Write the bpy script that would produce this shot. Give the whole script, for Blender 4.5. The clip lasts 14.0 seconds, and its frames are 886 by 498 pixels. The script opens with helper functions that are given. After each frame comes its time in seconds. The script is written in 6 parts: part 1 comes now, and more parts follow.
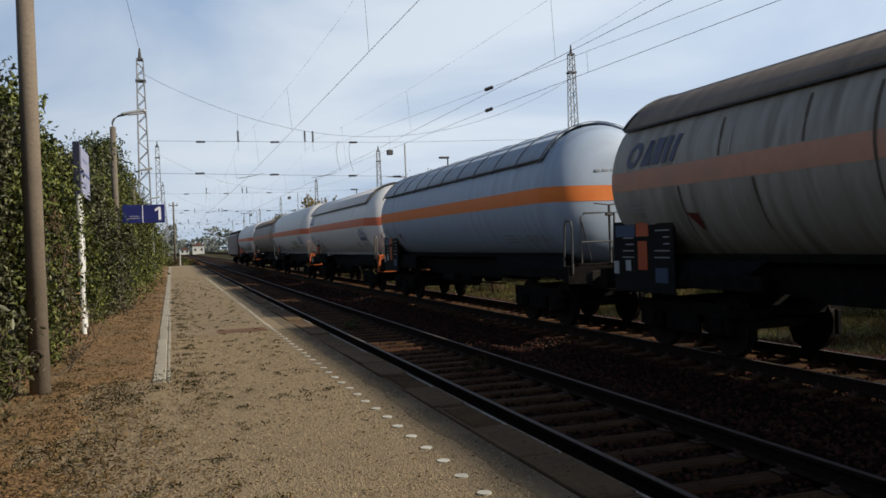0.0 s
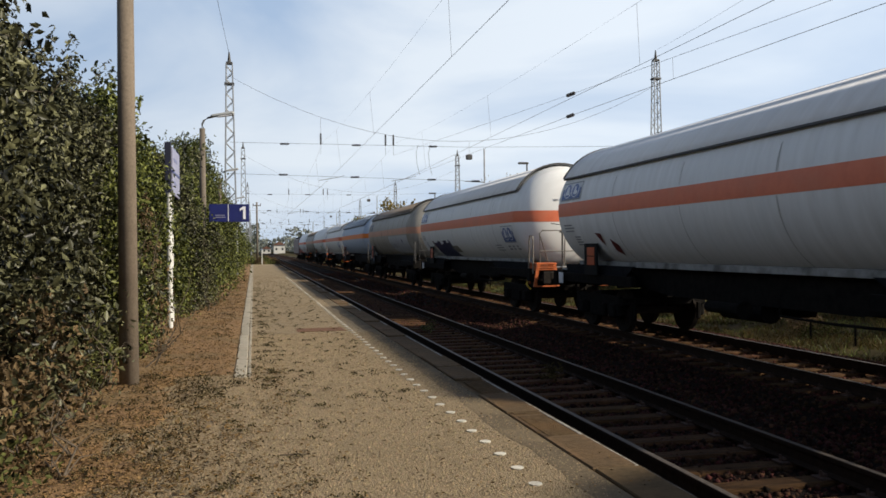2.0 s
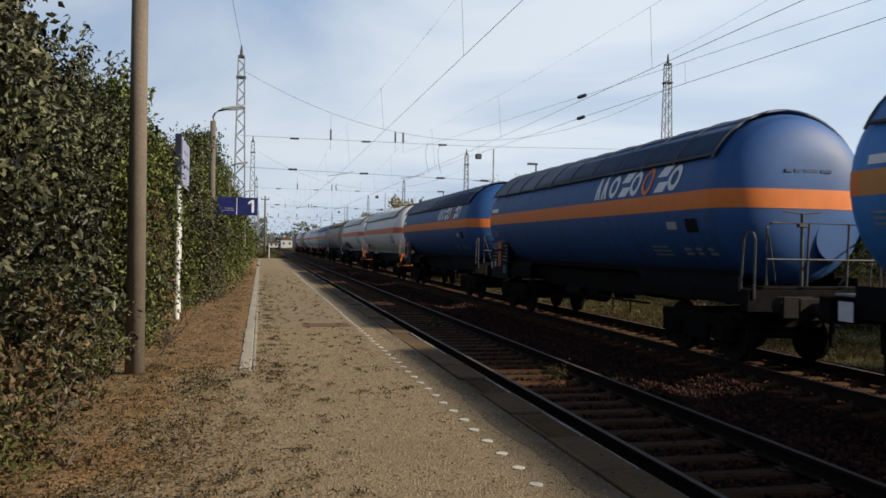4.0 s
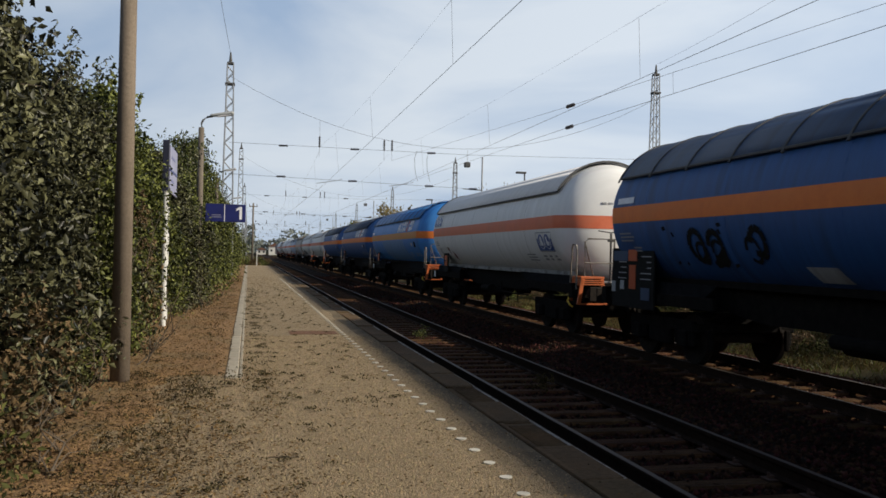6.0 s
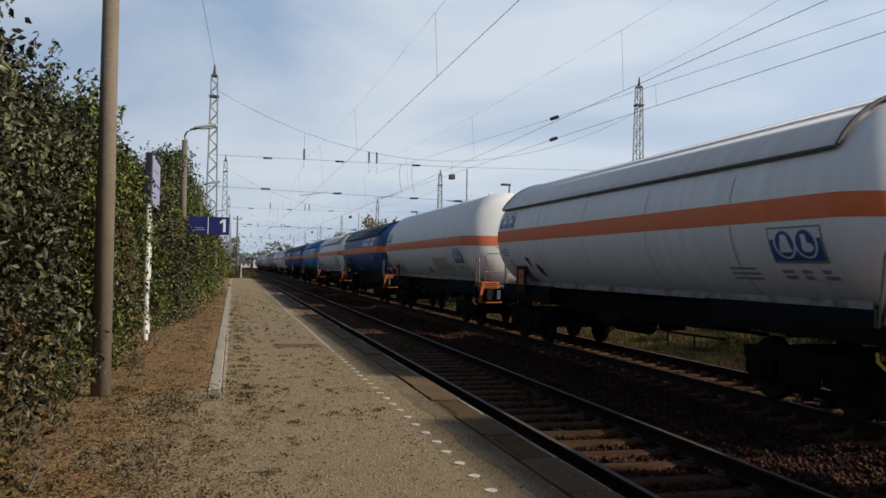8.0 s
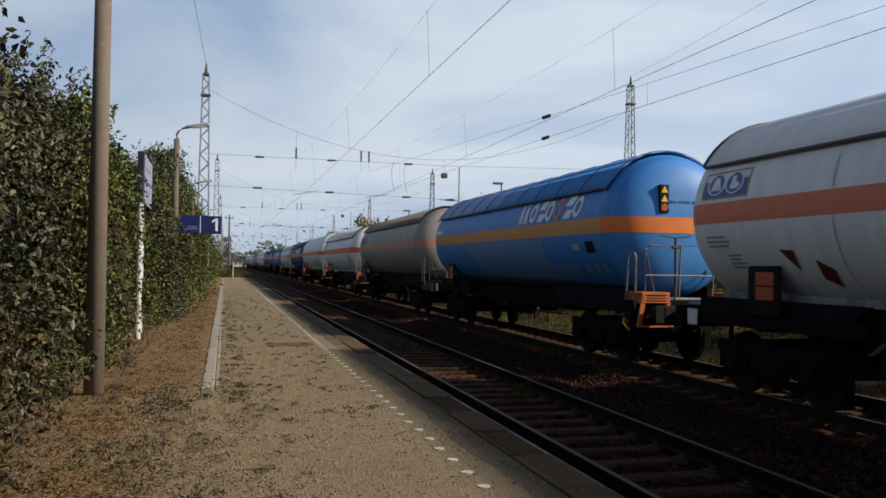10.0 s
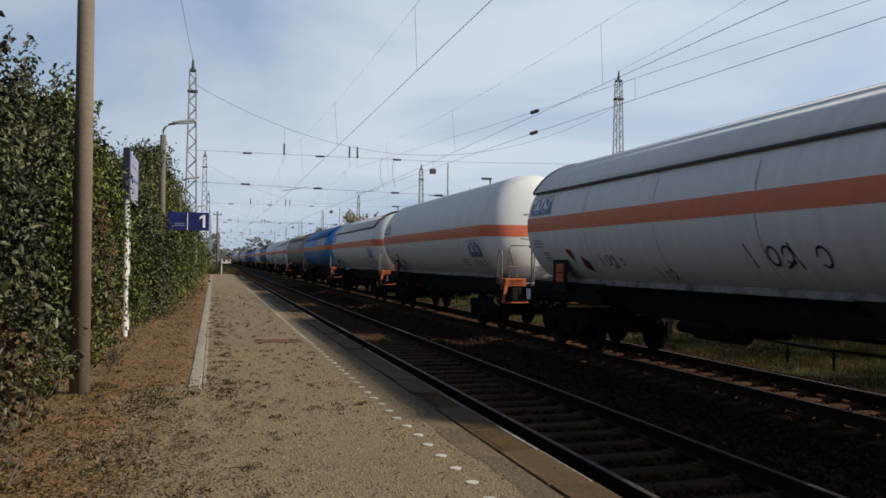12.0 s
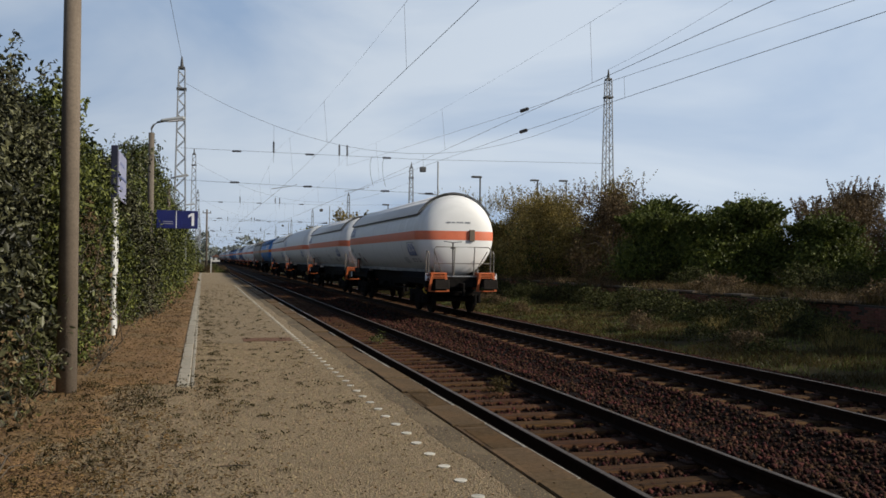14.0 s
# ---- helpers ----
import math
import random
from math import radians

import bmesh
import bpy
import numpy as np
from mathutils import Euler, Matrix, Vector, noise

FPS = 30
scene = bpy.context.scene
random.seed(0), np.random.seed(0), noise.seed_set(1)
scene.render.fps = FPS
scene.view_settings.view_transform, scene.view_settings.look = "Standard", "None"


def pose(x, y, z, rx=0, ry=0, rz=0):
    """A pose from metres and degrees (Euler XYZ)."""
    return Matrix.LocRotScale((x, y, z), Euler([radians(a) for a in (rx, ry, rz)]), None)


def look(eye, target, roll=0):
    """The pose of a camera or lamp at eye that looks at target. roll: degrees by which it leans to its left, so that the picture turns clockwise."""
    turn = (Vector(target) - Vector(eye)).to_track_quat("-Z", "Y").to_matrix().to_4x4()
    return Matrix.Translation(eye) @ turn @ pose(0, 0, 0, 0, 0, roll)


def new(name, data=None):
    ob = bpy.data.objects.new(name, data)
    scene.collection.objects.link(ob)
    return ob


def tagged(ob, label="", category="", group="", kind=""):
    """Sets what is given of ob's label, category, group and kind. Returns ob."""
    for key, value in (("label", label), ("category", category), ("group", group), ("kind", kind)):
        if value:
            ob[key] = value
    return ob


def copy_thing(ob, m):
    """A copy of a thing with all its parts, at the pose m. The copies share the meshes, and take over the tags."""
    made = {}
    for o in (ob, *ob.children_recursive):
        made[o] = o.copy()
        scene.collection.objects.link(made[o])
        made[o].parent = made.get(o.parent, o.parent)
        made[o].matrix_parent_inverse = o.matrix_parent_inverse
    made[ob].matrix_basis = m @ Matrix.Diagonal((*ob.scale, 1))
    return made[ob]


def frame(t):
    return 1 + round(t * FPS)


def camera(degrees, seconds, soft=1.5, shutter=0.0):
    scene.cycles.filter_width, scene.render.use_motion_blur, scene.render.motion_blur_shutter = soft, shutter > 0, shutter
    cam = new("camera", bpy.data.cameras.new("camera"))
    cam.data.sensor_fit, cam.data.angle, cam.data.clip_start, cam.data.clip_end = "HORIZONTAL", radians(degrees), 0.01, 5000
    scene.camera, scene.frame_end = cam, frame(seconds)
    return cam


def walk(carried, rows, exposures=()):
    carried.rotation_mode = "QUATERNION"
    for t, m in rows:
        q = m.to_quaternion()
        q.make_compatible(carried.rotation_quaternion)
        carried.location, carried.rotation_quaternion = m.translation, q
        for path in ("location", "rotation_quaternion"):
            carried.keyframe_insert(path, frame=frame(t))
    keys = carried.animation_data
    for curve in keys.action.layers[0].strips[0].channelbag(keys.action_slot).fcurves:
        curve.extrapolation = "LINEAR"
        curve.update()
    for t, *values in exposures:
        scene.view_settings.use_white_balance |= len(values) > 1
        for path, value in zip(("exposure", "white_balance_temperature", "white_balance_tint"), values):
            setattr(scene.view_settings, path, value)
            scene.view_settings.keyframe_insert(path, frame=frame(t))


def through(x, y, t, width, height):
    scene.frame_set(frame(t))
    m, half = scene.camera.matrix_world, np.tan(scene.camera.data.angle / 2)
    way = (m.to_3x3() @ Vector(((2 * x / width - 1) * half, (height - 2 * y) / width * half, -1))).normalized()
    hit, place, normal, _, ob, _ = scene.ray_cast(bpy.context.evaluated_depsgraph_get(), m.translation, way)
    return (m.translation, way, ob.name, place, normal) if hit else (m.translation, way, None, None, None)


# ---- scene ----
cam = camera(56.0, 14.0, soft=1.6, shutter=0.05)
PATH = [
    (0.0, pose(-0.013, -0.002, 1.515, 89.48, 2.05, -18.08)),
    (0.5, pose(-0.045, -0.015, 1.521, 90.77, 1.13, -15.47)),
    (1.0, pose(-0.031, -0.002, 1.522, 90.41, 0.81, -14.78)),
    (1.5, pose(-0.028, -0.026, 1.515, 90.19, 0.64, -13.84)),
    (2.0, pose(-0.035, -0.005, 1.518, 89.93, 0.57, -12.82)),
    (4.5, pose(-0.041, -0.021, 1.519, 89.85, -1.15, -12.49)),
    (5.0, pose(-0.036, -0.001, 1.517, 90.00, -1.25, -12.72)),
    (5.5, pose(-0.037, 0.005, 1.518, 90.21, -1.31, -13.00)),
    (6.0, pose(-0.039, -0.011, 1.520, 90.40, -1.26, -13.15)),
    (6.5, pose(-0.027, 0.010, 1.522, 90.67, -1.23, -13.44)),
    (7.0, pose(-0.022, 0.012, 1.519, 90.79, -1.09, -13.90)),
    (7.5, pose(-0.022, 0.012, 1.519, 91.02, -1.08, -14.03)),
    (8.0, pose(-0.023, 0.010, 1.519, 91.25, -1.04, -14.16)),
    (10.5, pose(-0.038, -0.032, 1.510, 91.11, -0.81, -14.85)),
    (11.0, pose(-0.026, -0.014, 1.514, 90.99, -0.66, -15.01)),
    (11.5, pose(-0.019, -0.002, 1.507, 90.94, -0.64, -15.14)),
    (12.0, pose(-0.014, 0.001, 1.510, 90.89, -0.63, -15.42)),
    (12.5, pose(-0.023, 0.005, 1.510, 90.88, -0.64, -15.65)),
    (13.0, pose(-0.026, -0.004, 1.512, 90.89, -0.66, -15.81)),
    (13.5, pose(-0.027, -0.006, 1.513, 90.83, -0.68, -15.94)),
    (14.0, pose(0.001, 0.003, 1.508, 90.78, -0.60, -16.09)),
]
walk(cam, PATH, exposures=[(0.0, -0.23, 6450, 10), (0.5, -0.43, 6360, 10), (1.0, -0.04, 6620, 10), (1.5, -0.01, 6620, 10), (2.0, -0.02, 6620, 10), (4.5, -0.21, 6560, 10), (6.0, -0.25, 6580, 10),
                           (7.0, -0.28, 6540, 10), (8.0, -0.34, 6470, 10), (10.5, -0.32, 6420, 10), (12.0, -0.37, 6390, 10), (14.0, -0.42, 6340, 10)])

# ---------------------------------------------------------------- sun and sky
SUN_DIR = Vector((0.90, -0.40, 0.55)).normalized()      # towards the sun
SUN_AZ = math.atan2(SUN_DIR.x, SUN_DIR.y)
sun = new("sun", bpy.data.lights.new("sun", "SUN"))
sun.data.energy, sun.data.angle, sun.data.color = 6.7, radians(2.2), (1.0, 0.91, 0.75)
sun.matrix_world = look((30, -10, 40), Vector((30, -10, 40)) - SUN_DIR)

world = bpy.data.worlds.new("sky")
scene.world = world
world.use_nodes = True
wn, wl = world.node_tree.nodes, world.node_tree.links
wn.clear()
sky = wn.new("ShaderNodeTexSky")
sky.sky_type, sky.sun_disc = "NISHITA", False
sky.sun_elevation, sky.sun_rotation = math.asin(SUN_DIR.z), SUN_AZ
sky.air_density, sky.dust_density, sky.ozone_density = 1.0, 1.6, 1.3
wco = wn.new("ShaderNodeTexCoord")
wmap = wn.new("ShaderNodeMapping")
wmap.inputs["Scale"].default_value = (1.0, 1.5, 3.6)
wmap.inputs["Rotation"].default_value = (0.12, 0.10, 0.5)
wnoise = wn.new("ShaderNodeTexNoise")
wnoise.inputs["Scale"].default_value, wnoise.inputs["Detail"].default_value, wnoise.inputs["Roughness"].default_value = 1.5, 6, 0.5
wnoise.inputs["Distortion"].default_value = 0.5
wramp = wn.new("ShaderNodeValToRGB")
wramp.color_ramp.elements[0].position, wramp.color_ramp.elements[0].color = 0.37, (4.05, 5.45, 7.6, 1)
wramp.color_ramp.elements[1].position, wramp.color_ramp.elements[1].color = 0.62, (7.7, 8.55, 9.55, 1)
cloud = wn.new("ShaderNodeMixRGB")
wbg = wn.new("ShaderNodeBackground")
wbg.inputs["Strength"].default_value = 0.105
wout = wn.new("ShaderNodeOutputWorld")
wl.new(wco.outputs["Generated"], wmap.inputs[0])
wl.new(wmap.outputs[0], wnoise.inputs["Vector"])
wl.new(wnoise.outputs["Fac"], wramp.inputs[0])
wsep = wn.new("ShaderNodeSeparateXYZ")
wel = wn.new("ShaderNodeMapRange")       # the thin cloud veil thins out towards the zenith
wel.inputs[1].default_value, wel.inputs[2].default_value, wel.inputs[3].default_value, wel.inputs[4].default_value = 0.34, 0.56, 1.0, 0.04
wmul = wn.new("ShaderNodeMath")
wmul.operation = "MULTIPLY"
wl.new(wco.outputs["Generated"], wsep.inputs[0])
wl.new(wsep.outputs["Z"], wel.inputs[0])
wl.new(wel.outputs[0], wmul.inputs[0])
wmul.inputs[1].default_value = 0.92
wsun = wn.new("ShaderNodeMapRange")      # the veil grows brighter on the sun's side
wsun.inputs[1].default_value, wsun.inputs[2].default_value, wsun.inputs[3].default_value, wsun.inputs[4].default_value = -0.3, 0.75, 0.90, 1.16
wl.new(wsep.outputs["X"], wsun.inputs[0])
wveil = wn.new("ShaderNodeVectorMath")
wveil.operation = "SCALE"
wl.new(wramp.outputs[0], wveil.inputs[0])
wl.new(wsun.outputs[0], wveil.inputs["Scale"])
wl.new(wveil.outputs[0], cloud.inputs[2])
wl.new(wmul.outputs[0], cloud.inputs[0])
wl.new(sky.outputs[0], cloud.inputs[1])
wl.new(cloud.outputs[0], wbg.inputs[0])
wl.new(wbg.outputs[0], wout.inputs[0])


# ---------------------------------------------------------------- materials
def mat(name, c1, c2, scale=8.0, rough=0.8, metal=0.0, bump=0.25, fine=60.0, c3=None, c3_scale=1.2, c3_amount=0.5,
        jitter=0.0, spec=0.5, stretch=(1, 1, 1), island=0.0, bump_dist=0.01):
    """Two-scale procedural surface: grain between c1 and c2, larger stains of c3, optional per-object or per-island jitter."""
    m = bpy.data.materials.new(name)
    m.use_nodes = True
    n, l = m.node_tree.nodes, m.node_tree.links
    b = n["Principled BSDF"]
    b.inputs["Metallic"].default_value = metal
    b.inputs["Specular IOR Level"].default_value = spec
    tc = n.new("ShaderNodeTexCoord")
    mp = n.new("ShaderNodeMapping")
    mp.inputs["Scale"].default_value = stretch
    l.new(tc.outputs["Object"], mp.inputs[0])
    n1 = n.new("ShaderNodeTexNoise")
    n1.inputs["Scale"].default_value, n1.inputs["Detail"].default_value, n1.inputs["Roughness"].default_value = scale, 8, 0.65
    l.new(mp.outputs[0], n1.inputs["Vector"])
    r1 = n.new("ShaderNodeValToRGB")
    r1.color_ramp.elements[0].position, r1.color_ramp.elements[1].position = 0.32, 0.68
    r1.color_ramp.elements[0].color, r1.color_ramp.elements[1].color = (*c1, 1), (*c2, 1)
    l.new(n1.outputs["Fac"], r1.inputs[0])
    col = r1.outputs[0]
    if c3:
        n2 = n.new("ShaderNodeTexNoise")
        n2.inputs["Scale"].default_value, n2.inputs["Detail"].default_value = c3_scale, 6
        l.new(mp.outputs[0], n2.inputs["Vector"])
        r2 = n.new("ShaderNodeMapRange")
        r2.inputs[1].default_value, r2.inputs[2].default_value, r2.inputs[4].default_value = 0.48, 0.68, c3_amount
        l.new(n2.outputs["Fac"], r2.inputs[0])
        mx = n.new("ShaderNodeMixRGB")
        mx.inputs[2].default_value = (*c3, 1)
        l.new(r2.outputs[0], mx.inputs[0])
        l.new(col, mx.inputs[1])
        col = mx.outputs[0]
    if jitter or island:
        if island:
            info = n.new("ShaderNodeNewGeometry").outputs["Random Per Island"]
        else:
            info = n.new("ShaderNodeObjectInfo").outputs["Random"]
        amount = island or jitter
        rr = n.new("ShaderNodeMapRange")
        rr.inputs[3].default_value, rr.inputs[4].default_value = 1 - amount, 1 + amount
        l.new(info, rr.inputs[0])
        hs = n.new("ShaderNodeHueSaturation")
        l.new(rr.outputs[0], hs.inputs["Value"])
        hr = n.new("ShaderNodeMapRange")
        hr.inputs[3].default_value, hr.inputs[4].default_value = 0.5 - amount * 0.05, 0.5 + amount * 0.05
        wh = n.new("ShaderNodeTexWhiteNoise")
        wh.noise_dimensions = "1D"
        l.new(info, wh.inputs["W"])
        l.new(wh.outputs["Value"], hr.inputs[0])
        l.new(hr.outputs[0], hs.inputs["Hue"])
        l.new(col, hs.inputs["Color"])
        col = hs.outputs[0]
    l.new(col, b.inputs["Base Color"])
    rm = n.new("ShaderNodeMapRange")
    rm.inputs[3].default_value, rm.inputs[4].default_value = max(0.02, rough - 0.12), min(1, rough + 0.12)
    l.new(n1.outputs["Fac"], rm.inputs[0])
    l.new(rm.outputs[0], b.inputs["Roughness"])
    if bump:
        n3 = n.new("ShaderNodeTexNoise")
        n3.inputs["Scale"].default_value, n3.inputs["Detail"].default_value = fine, 4
        l.new(mp.outputs[0], n3.inputs["Vector"])
        bp = n.new("ShaderNodeBump")
        bp.inputs["Strength"].default_value, bp.inputs["Distance"].default_value = bump, bump_dist
        l.new(n3.outputs["Fac"], bp.inputs["Height"])
        l.new(bp.outputs[0], b.inputs["Normal"])
    return m


def leaf_mat(name, dark, light, rough=0.45, through=0.25, skew=0.0):
    """Leaves: colour varies leaf by leaf, some light passes through."""
    m = bpy.data.materials.new(name)
    m.use_nodes = True
    n, l = m.node_tree.nodes, m.node_tree.links
    b = n["Principled BSDF"]
    g = n.new("ShaderNodeNewGeometry")
    r = n.new("ShaderNodeValToRGB")
    r.color_ramp.elements[0].color, r.color_ramp.elements[1].color = (*dark, 1), (*light, 1)
    r.color_ramp.elements[0].position = skew
    l.new(g.outputs["Random Per Island"], r.inputs[0])
    tc = n.new("ShaderNodeTexCoord")
    no = n.new("ShaderNodeTexNoise")
    no.inputs["Scale"].default_value = 0.9
    l.new(tc.outputs["Object"], no.inputs["Vector"])
    hs = n.new("ShaderNodeHueSaturation")
    mr = n.new("ShaderNodeMapRange")
    mr.inputs[1].default_value, mr.inputs[2].default_value, mr.inputs[3].default_value, mr.inputs[4].default_value = 0.3, 0.7, 0.65, 1.35
    l.new(no.outputs["Fac"], mr.inputs[0])
    l.new(mr.outputs[0], hs.inputs["Value"])
    l.new(r.outputs[0], hs.inputs["Color"])
    l.new(hs.outputs[0], b.inputs["Base Color"])
    b.inputs["Roughness"].default_value = rough
    b.inputs["Specular IOR Level"].default_value = 0.22
    t = n.new("ShaderNodeBsdfTranslucent")
    l.new(hs.outputs[0], t.inputs["Color"])
    ms = n.new("ShaderNodeMixShader")
    ms.inputs[0].default_value = through
    l.new(b.outputs[0], ms.inputs[1])
    l.new(t.outputs[0], ms.inputs[2])
    l.new(ms.outputs[0], n["Material Output"].inputs[0])
    return m


M_GROUND = mat("ground_soil", (0.032, 0.026, 0.010), (0.072, 0.056, 0.025), 3.0, 0.95, bump=0.6, fine=25, c3=(0.045, 0.045, 0.016), c3_scale=0.6, spec=0.05)
M_GRAVEL = mat("platform_gravel", (0.1092, 0.0798, 0.04536), (0.3528, 0.2646, 0.1537), 70.0, 0.95, bump=1.0, fine=90, c3=(0.1428, 0.105, 0.0588), c3_scale=0.9, c3_amount=0.4, bump_dist=0.02)
M_LITTER = mat("leaf_mould", (0.080, 0.042, 0.015), (0.330, 0.190, 0.080), 34.0, 0.95, bump=0.8, fine=70, c3=(0.1376, 0.1032, 0.0473), c3_scale=1.1, c3_amount=0.6, bump_dist=0.03)
M_SLAB = mat("edge_concrete", (0.063, 0.0414, 0.0216), (0.135, 0.0918, 0.0522), 16.0, 0.92, bump=0.5, fine=90, c3=(0.1575, 0.0945, 0.0468), c3_scale=1.6, c3_amount=0.75, jitter=0.12, spec=0.12)
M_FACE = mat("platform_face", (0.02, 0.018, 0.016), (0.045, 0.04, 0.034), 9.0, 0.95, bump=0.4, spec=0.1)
M_LIP = mat("worn_lip", (0.17, 0.153, 0.1275), (0.51, 0.4845, 0.442), 26.0, 0.9, bump=0.6, fine=50, c3=(0.085, 0.0595, 0.034), c3_scale=7.0, c3_amount=0.8)
M_KERB = mat("kerb_concrete", (0.2322, 0.2064, 0.1591), (0.3526, 0.3182, 0.258), 14.0, 0.9, bump=0.35, c3=(0.1462, 0.1376, 0.1118), c3_scale=3, jitter=0.10)
M_STUD = mat("stud_white", (0.4048, 0.3784, 0.3168), (0.5456, 0.5192, 0.4488), 30.0, 0.6, bump=0.1, jitter=0.14)
M_PATCH = mat("rusty_patch", (0.075, 0.030, 0.012), (0.15, 0.066, 0.028), 18.0, 0.95, bump=0.5)
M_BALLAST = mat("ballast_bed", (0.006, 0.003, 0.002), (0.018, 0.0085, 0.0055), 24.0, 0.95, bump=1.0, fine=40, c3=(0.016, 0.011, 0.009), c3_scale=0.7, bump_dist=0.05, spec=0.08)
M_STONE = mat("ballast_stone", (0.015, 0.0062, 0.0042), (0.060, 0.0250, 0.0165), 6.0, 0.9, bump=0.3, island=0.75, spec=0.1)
M_SLEEPER = mat("sleeper_wood", (0.026, 0.0125, 0.0054), (0.112, 0.056, 0.026), 9.0, 0.95, bump=0.9, c3=(0.03, 0.016, 0.009), c3_scale=3.0, c3_amount=0.7, fine=40, stretch=(0.4, 3, 3), jitter=0.22, spec=0.12)
M_RAIL = mat("rail_rust", (0.016, 0.009, 0.006), (0.034, 0.020, 0.013), 12.0, 0.95, spec=0.1, bump=0.3)
M_RAILTOP = mat("rail_running_band", (0.075, 0.060, 0.048), (0.15, 0.125, 0.105), 20.0, 0.6, metal=0.6, bump=0.05, spec=0.2)
M_IRON = mat("fastening_iron", (0.05, 0.032, 0.025), (0.10, 0.06, 0.045), 20.0, 0.8, bump=0.2, spec=0.15)
M_POLE = mat("pole_concrete", (0.117, 0.0895, 0.0654), (0.186, 0.148, 0.11), 40.0, 0.92, bump=0.4, fine=140, c3=(0.0895, 0.0689, 0.0517), c3_scale=2.0)
M_POLE2 = mat("lamp_post_concrete", (0.086, 0.07052, 0.05332), (0.1462, 0.1204, 0.0946), 30.0, 0.92, bump=0.3, c3=(0.0688, 0.0559, 0.043), c3_scale=2.0)
M_GRIT = mat("gravel_grit", (0.1428, 0.1033, 0.0588), (0.2856, 0.2142, 0.126), 9.0, 0.95, bump=0, island=0.4)
M_GALV = mat("galvanised_steel", (0.20, 0.21, 0.22), (0.33, 0.34, 0.36), 6.0, 0.55, metal=0.5, bump=0.05)
M_DARKSTEEL = mat("dark_steel", (0.045, 0.045, 0.048), (0.09, 0.088, 0.085), 8.0, 0.7, metal=0.2, bump=0.1)
M_WIRE = mat("copper_wire_weathered", (0.05, 0.052, 0.055), (0.09, 0.09, 0.092), 4.0, 0.6, metal=0.4, bump=0)
M_INSUL = mat("brown_insulator", (0.018, 0.014, 0.014), (0.04, 0.03, 0.028), 10.0, 0.3, bump=0)
M_WHITEPOST = mat("white_paint_post", (0.442, 0.442, 0.425), (0.595, 0.595, 0.578), 12.0, 0.6, bump=0.1, c3=(0.306, 0.2975, 0.255), c3_scale=3.5, c3_amount=0.5)
M_SIGNBLUE = mat("sign_blue", (0.006, 0.010, 0.085), (0.010, 0.015, 0.12), 3.0, 0.4, bump=0)
M_NAVYPOST = mat("post_dark_navy", (0.004, 0.005, 0.018), (0.008, 0.010, 0.032), 5.0, 0.6, bump=0)
M_SIGNWHITE = mat("sign_white", (0.70, 0.70, 0.74), (0.78, 0.78, 0.82), 3.0, 0.45, bump=0)
# white board toned lavender-grey, with the sky's reflection in the base colour
M_PANEL = mat("board_lavender_sky_tint", (0.18, 0.18, 0.27), (0.24, 0.24, 0.33), 3.0, 0.45, bump=0)
M_LOGOBLUE_PALE = mat("board_lettering_blue", (0.10, 0.11, 0.22), (0.14, 0.15, 0.27), 5.0, 0.5, bump=0)
M_LAMPHEAD = mat("lamp_head_grey", (0.26, 0.27, 0.27), (0.36, 0.37, 0.37), 6.0, 0.5, bump=0.05)
M_BRICK = mat("red_brick", (0.085, 0.032, 0.020), (0.15, 0.060, 0.038), 14.0, 0.92, bump=0.4, jitter=0.25)
M_MORTAR = mat("wall_mortar", (0.030, 0.024, 0.017), (0.06, 0.048, 0.036), 12.0, 0.95, bump=0.5)
M_COPING = mat("coping_stone", (0.04, 0.030, 0.02), (0.085, 0.066, 0.045), 8.0, 0.92, bump=0.4, jitter=0.12)
M_BARK = mat("bark", (0.05, 0.038, 0.028), (0.11, 0.085, 0.06), 14.0, 0.95, bump=0.6, stretch=(1, 1, 0.25))
L_NEAR = leaf_mat("hedge_leaf_grey_green", (0.0065, 0.0070, 0.003), (0.148, 0.147, 0.076), 0.42, 0.10, 0.24)
L_GREEN = leaf_mat("hedge_leaf_green", (0.012, 0.018, 0.004), (0.170, 0.185, 0.046), 0.5, 0.14, 0.22)
L_TREE = leaf_mat("tree_leaf_green", (0.018, 0.028, 0.005), (0.145, 0.170, 0.034), 0.55, 0.2)
L_AUTUMN = leaf_mat("tree_leaf_autumn", (0.060, 0.050, 0.016), (0.33, 0.250, 0.072), 0.6, 0.22)
L_BROWN = leaf_mat("tree_leaf_brown", (0.050, 0.034, 0.018), (0.185, 0.125, 0.062), 0.65, 0.22)
L_GRASS = leaf_mat("dry_grass_blade", (0.026, 0.022, 0.006), (0.120, 0.085, 0.032), 0.9)
L_FALLEN = leaf_mat("fallen_leaf", (0.051, 0.0323, 0.0119), (0.204, 0.1258, 0.0527), 0.85, 0.05)
L_MOSS = leaf_mat("moss_tuft_dark", (0.0102, 0.0102, 0.00425), (0.0765, 0.0595, 0.0221), 0.9, 0.05)
L_BRAMBLE = leaf_mat("bramble_leaf", (0.012, 0.014, 0.004), (0.092, 0.096, 0.026), 0.8, 0.12)
# leaf colour greyed and paled: distance haze put into the colour
L_FAR_HAZED = leaf_mat("far_wood_leaf_hazed", (0.12, 0.14, 0.13), (0.20, 0.215, 0.19), 0.8, 0.1)


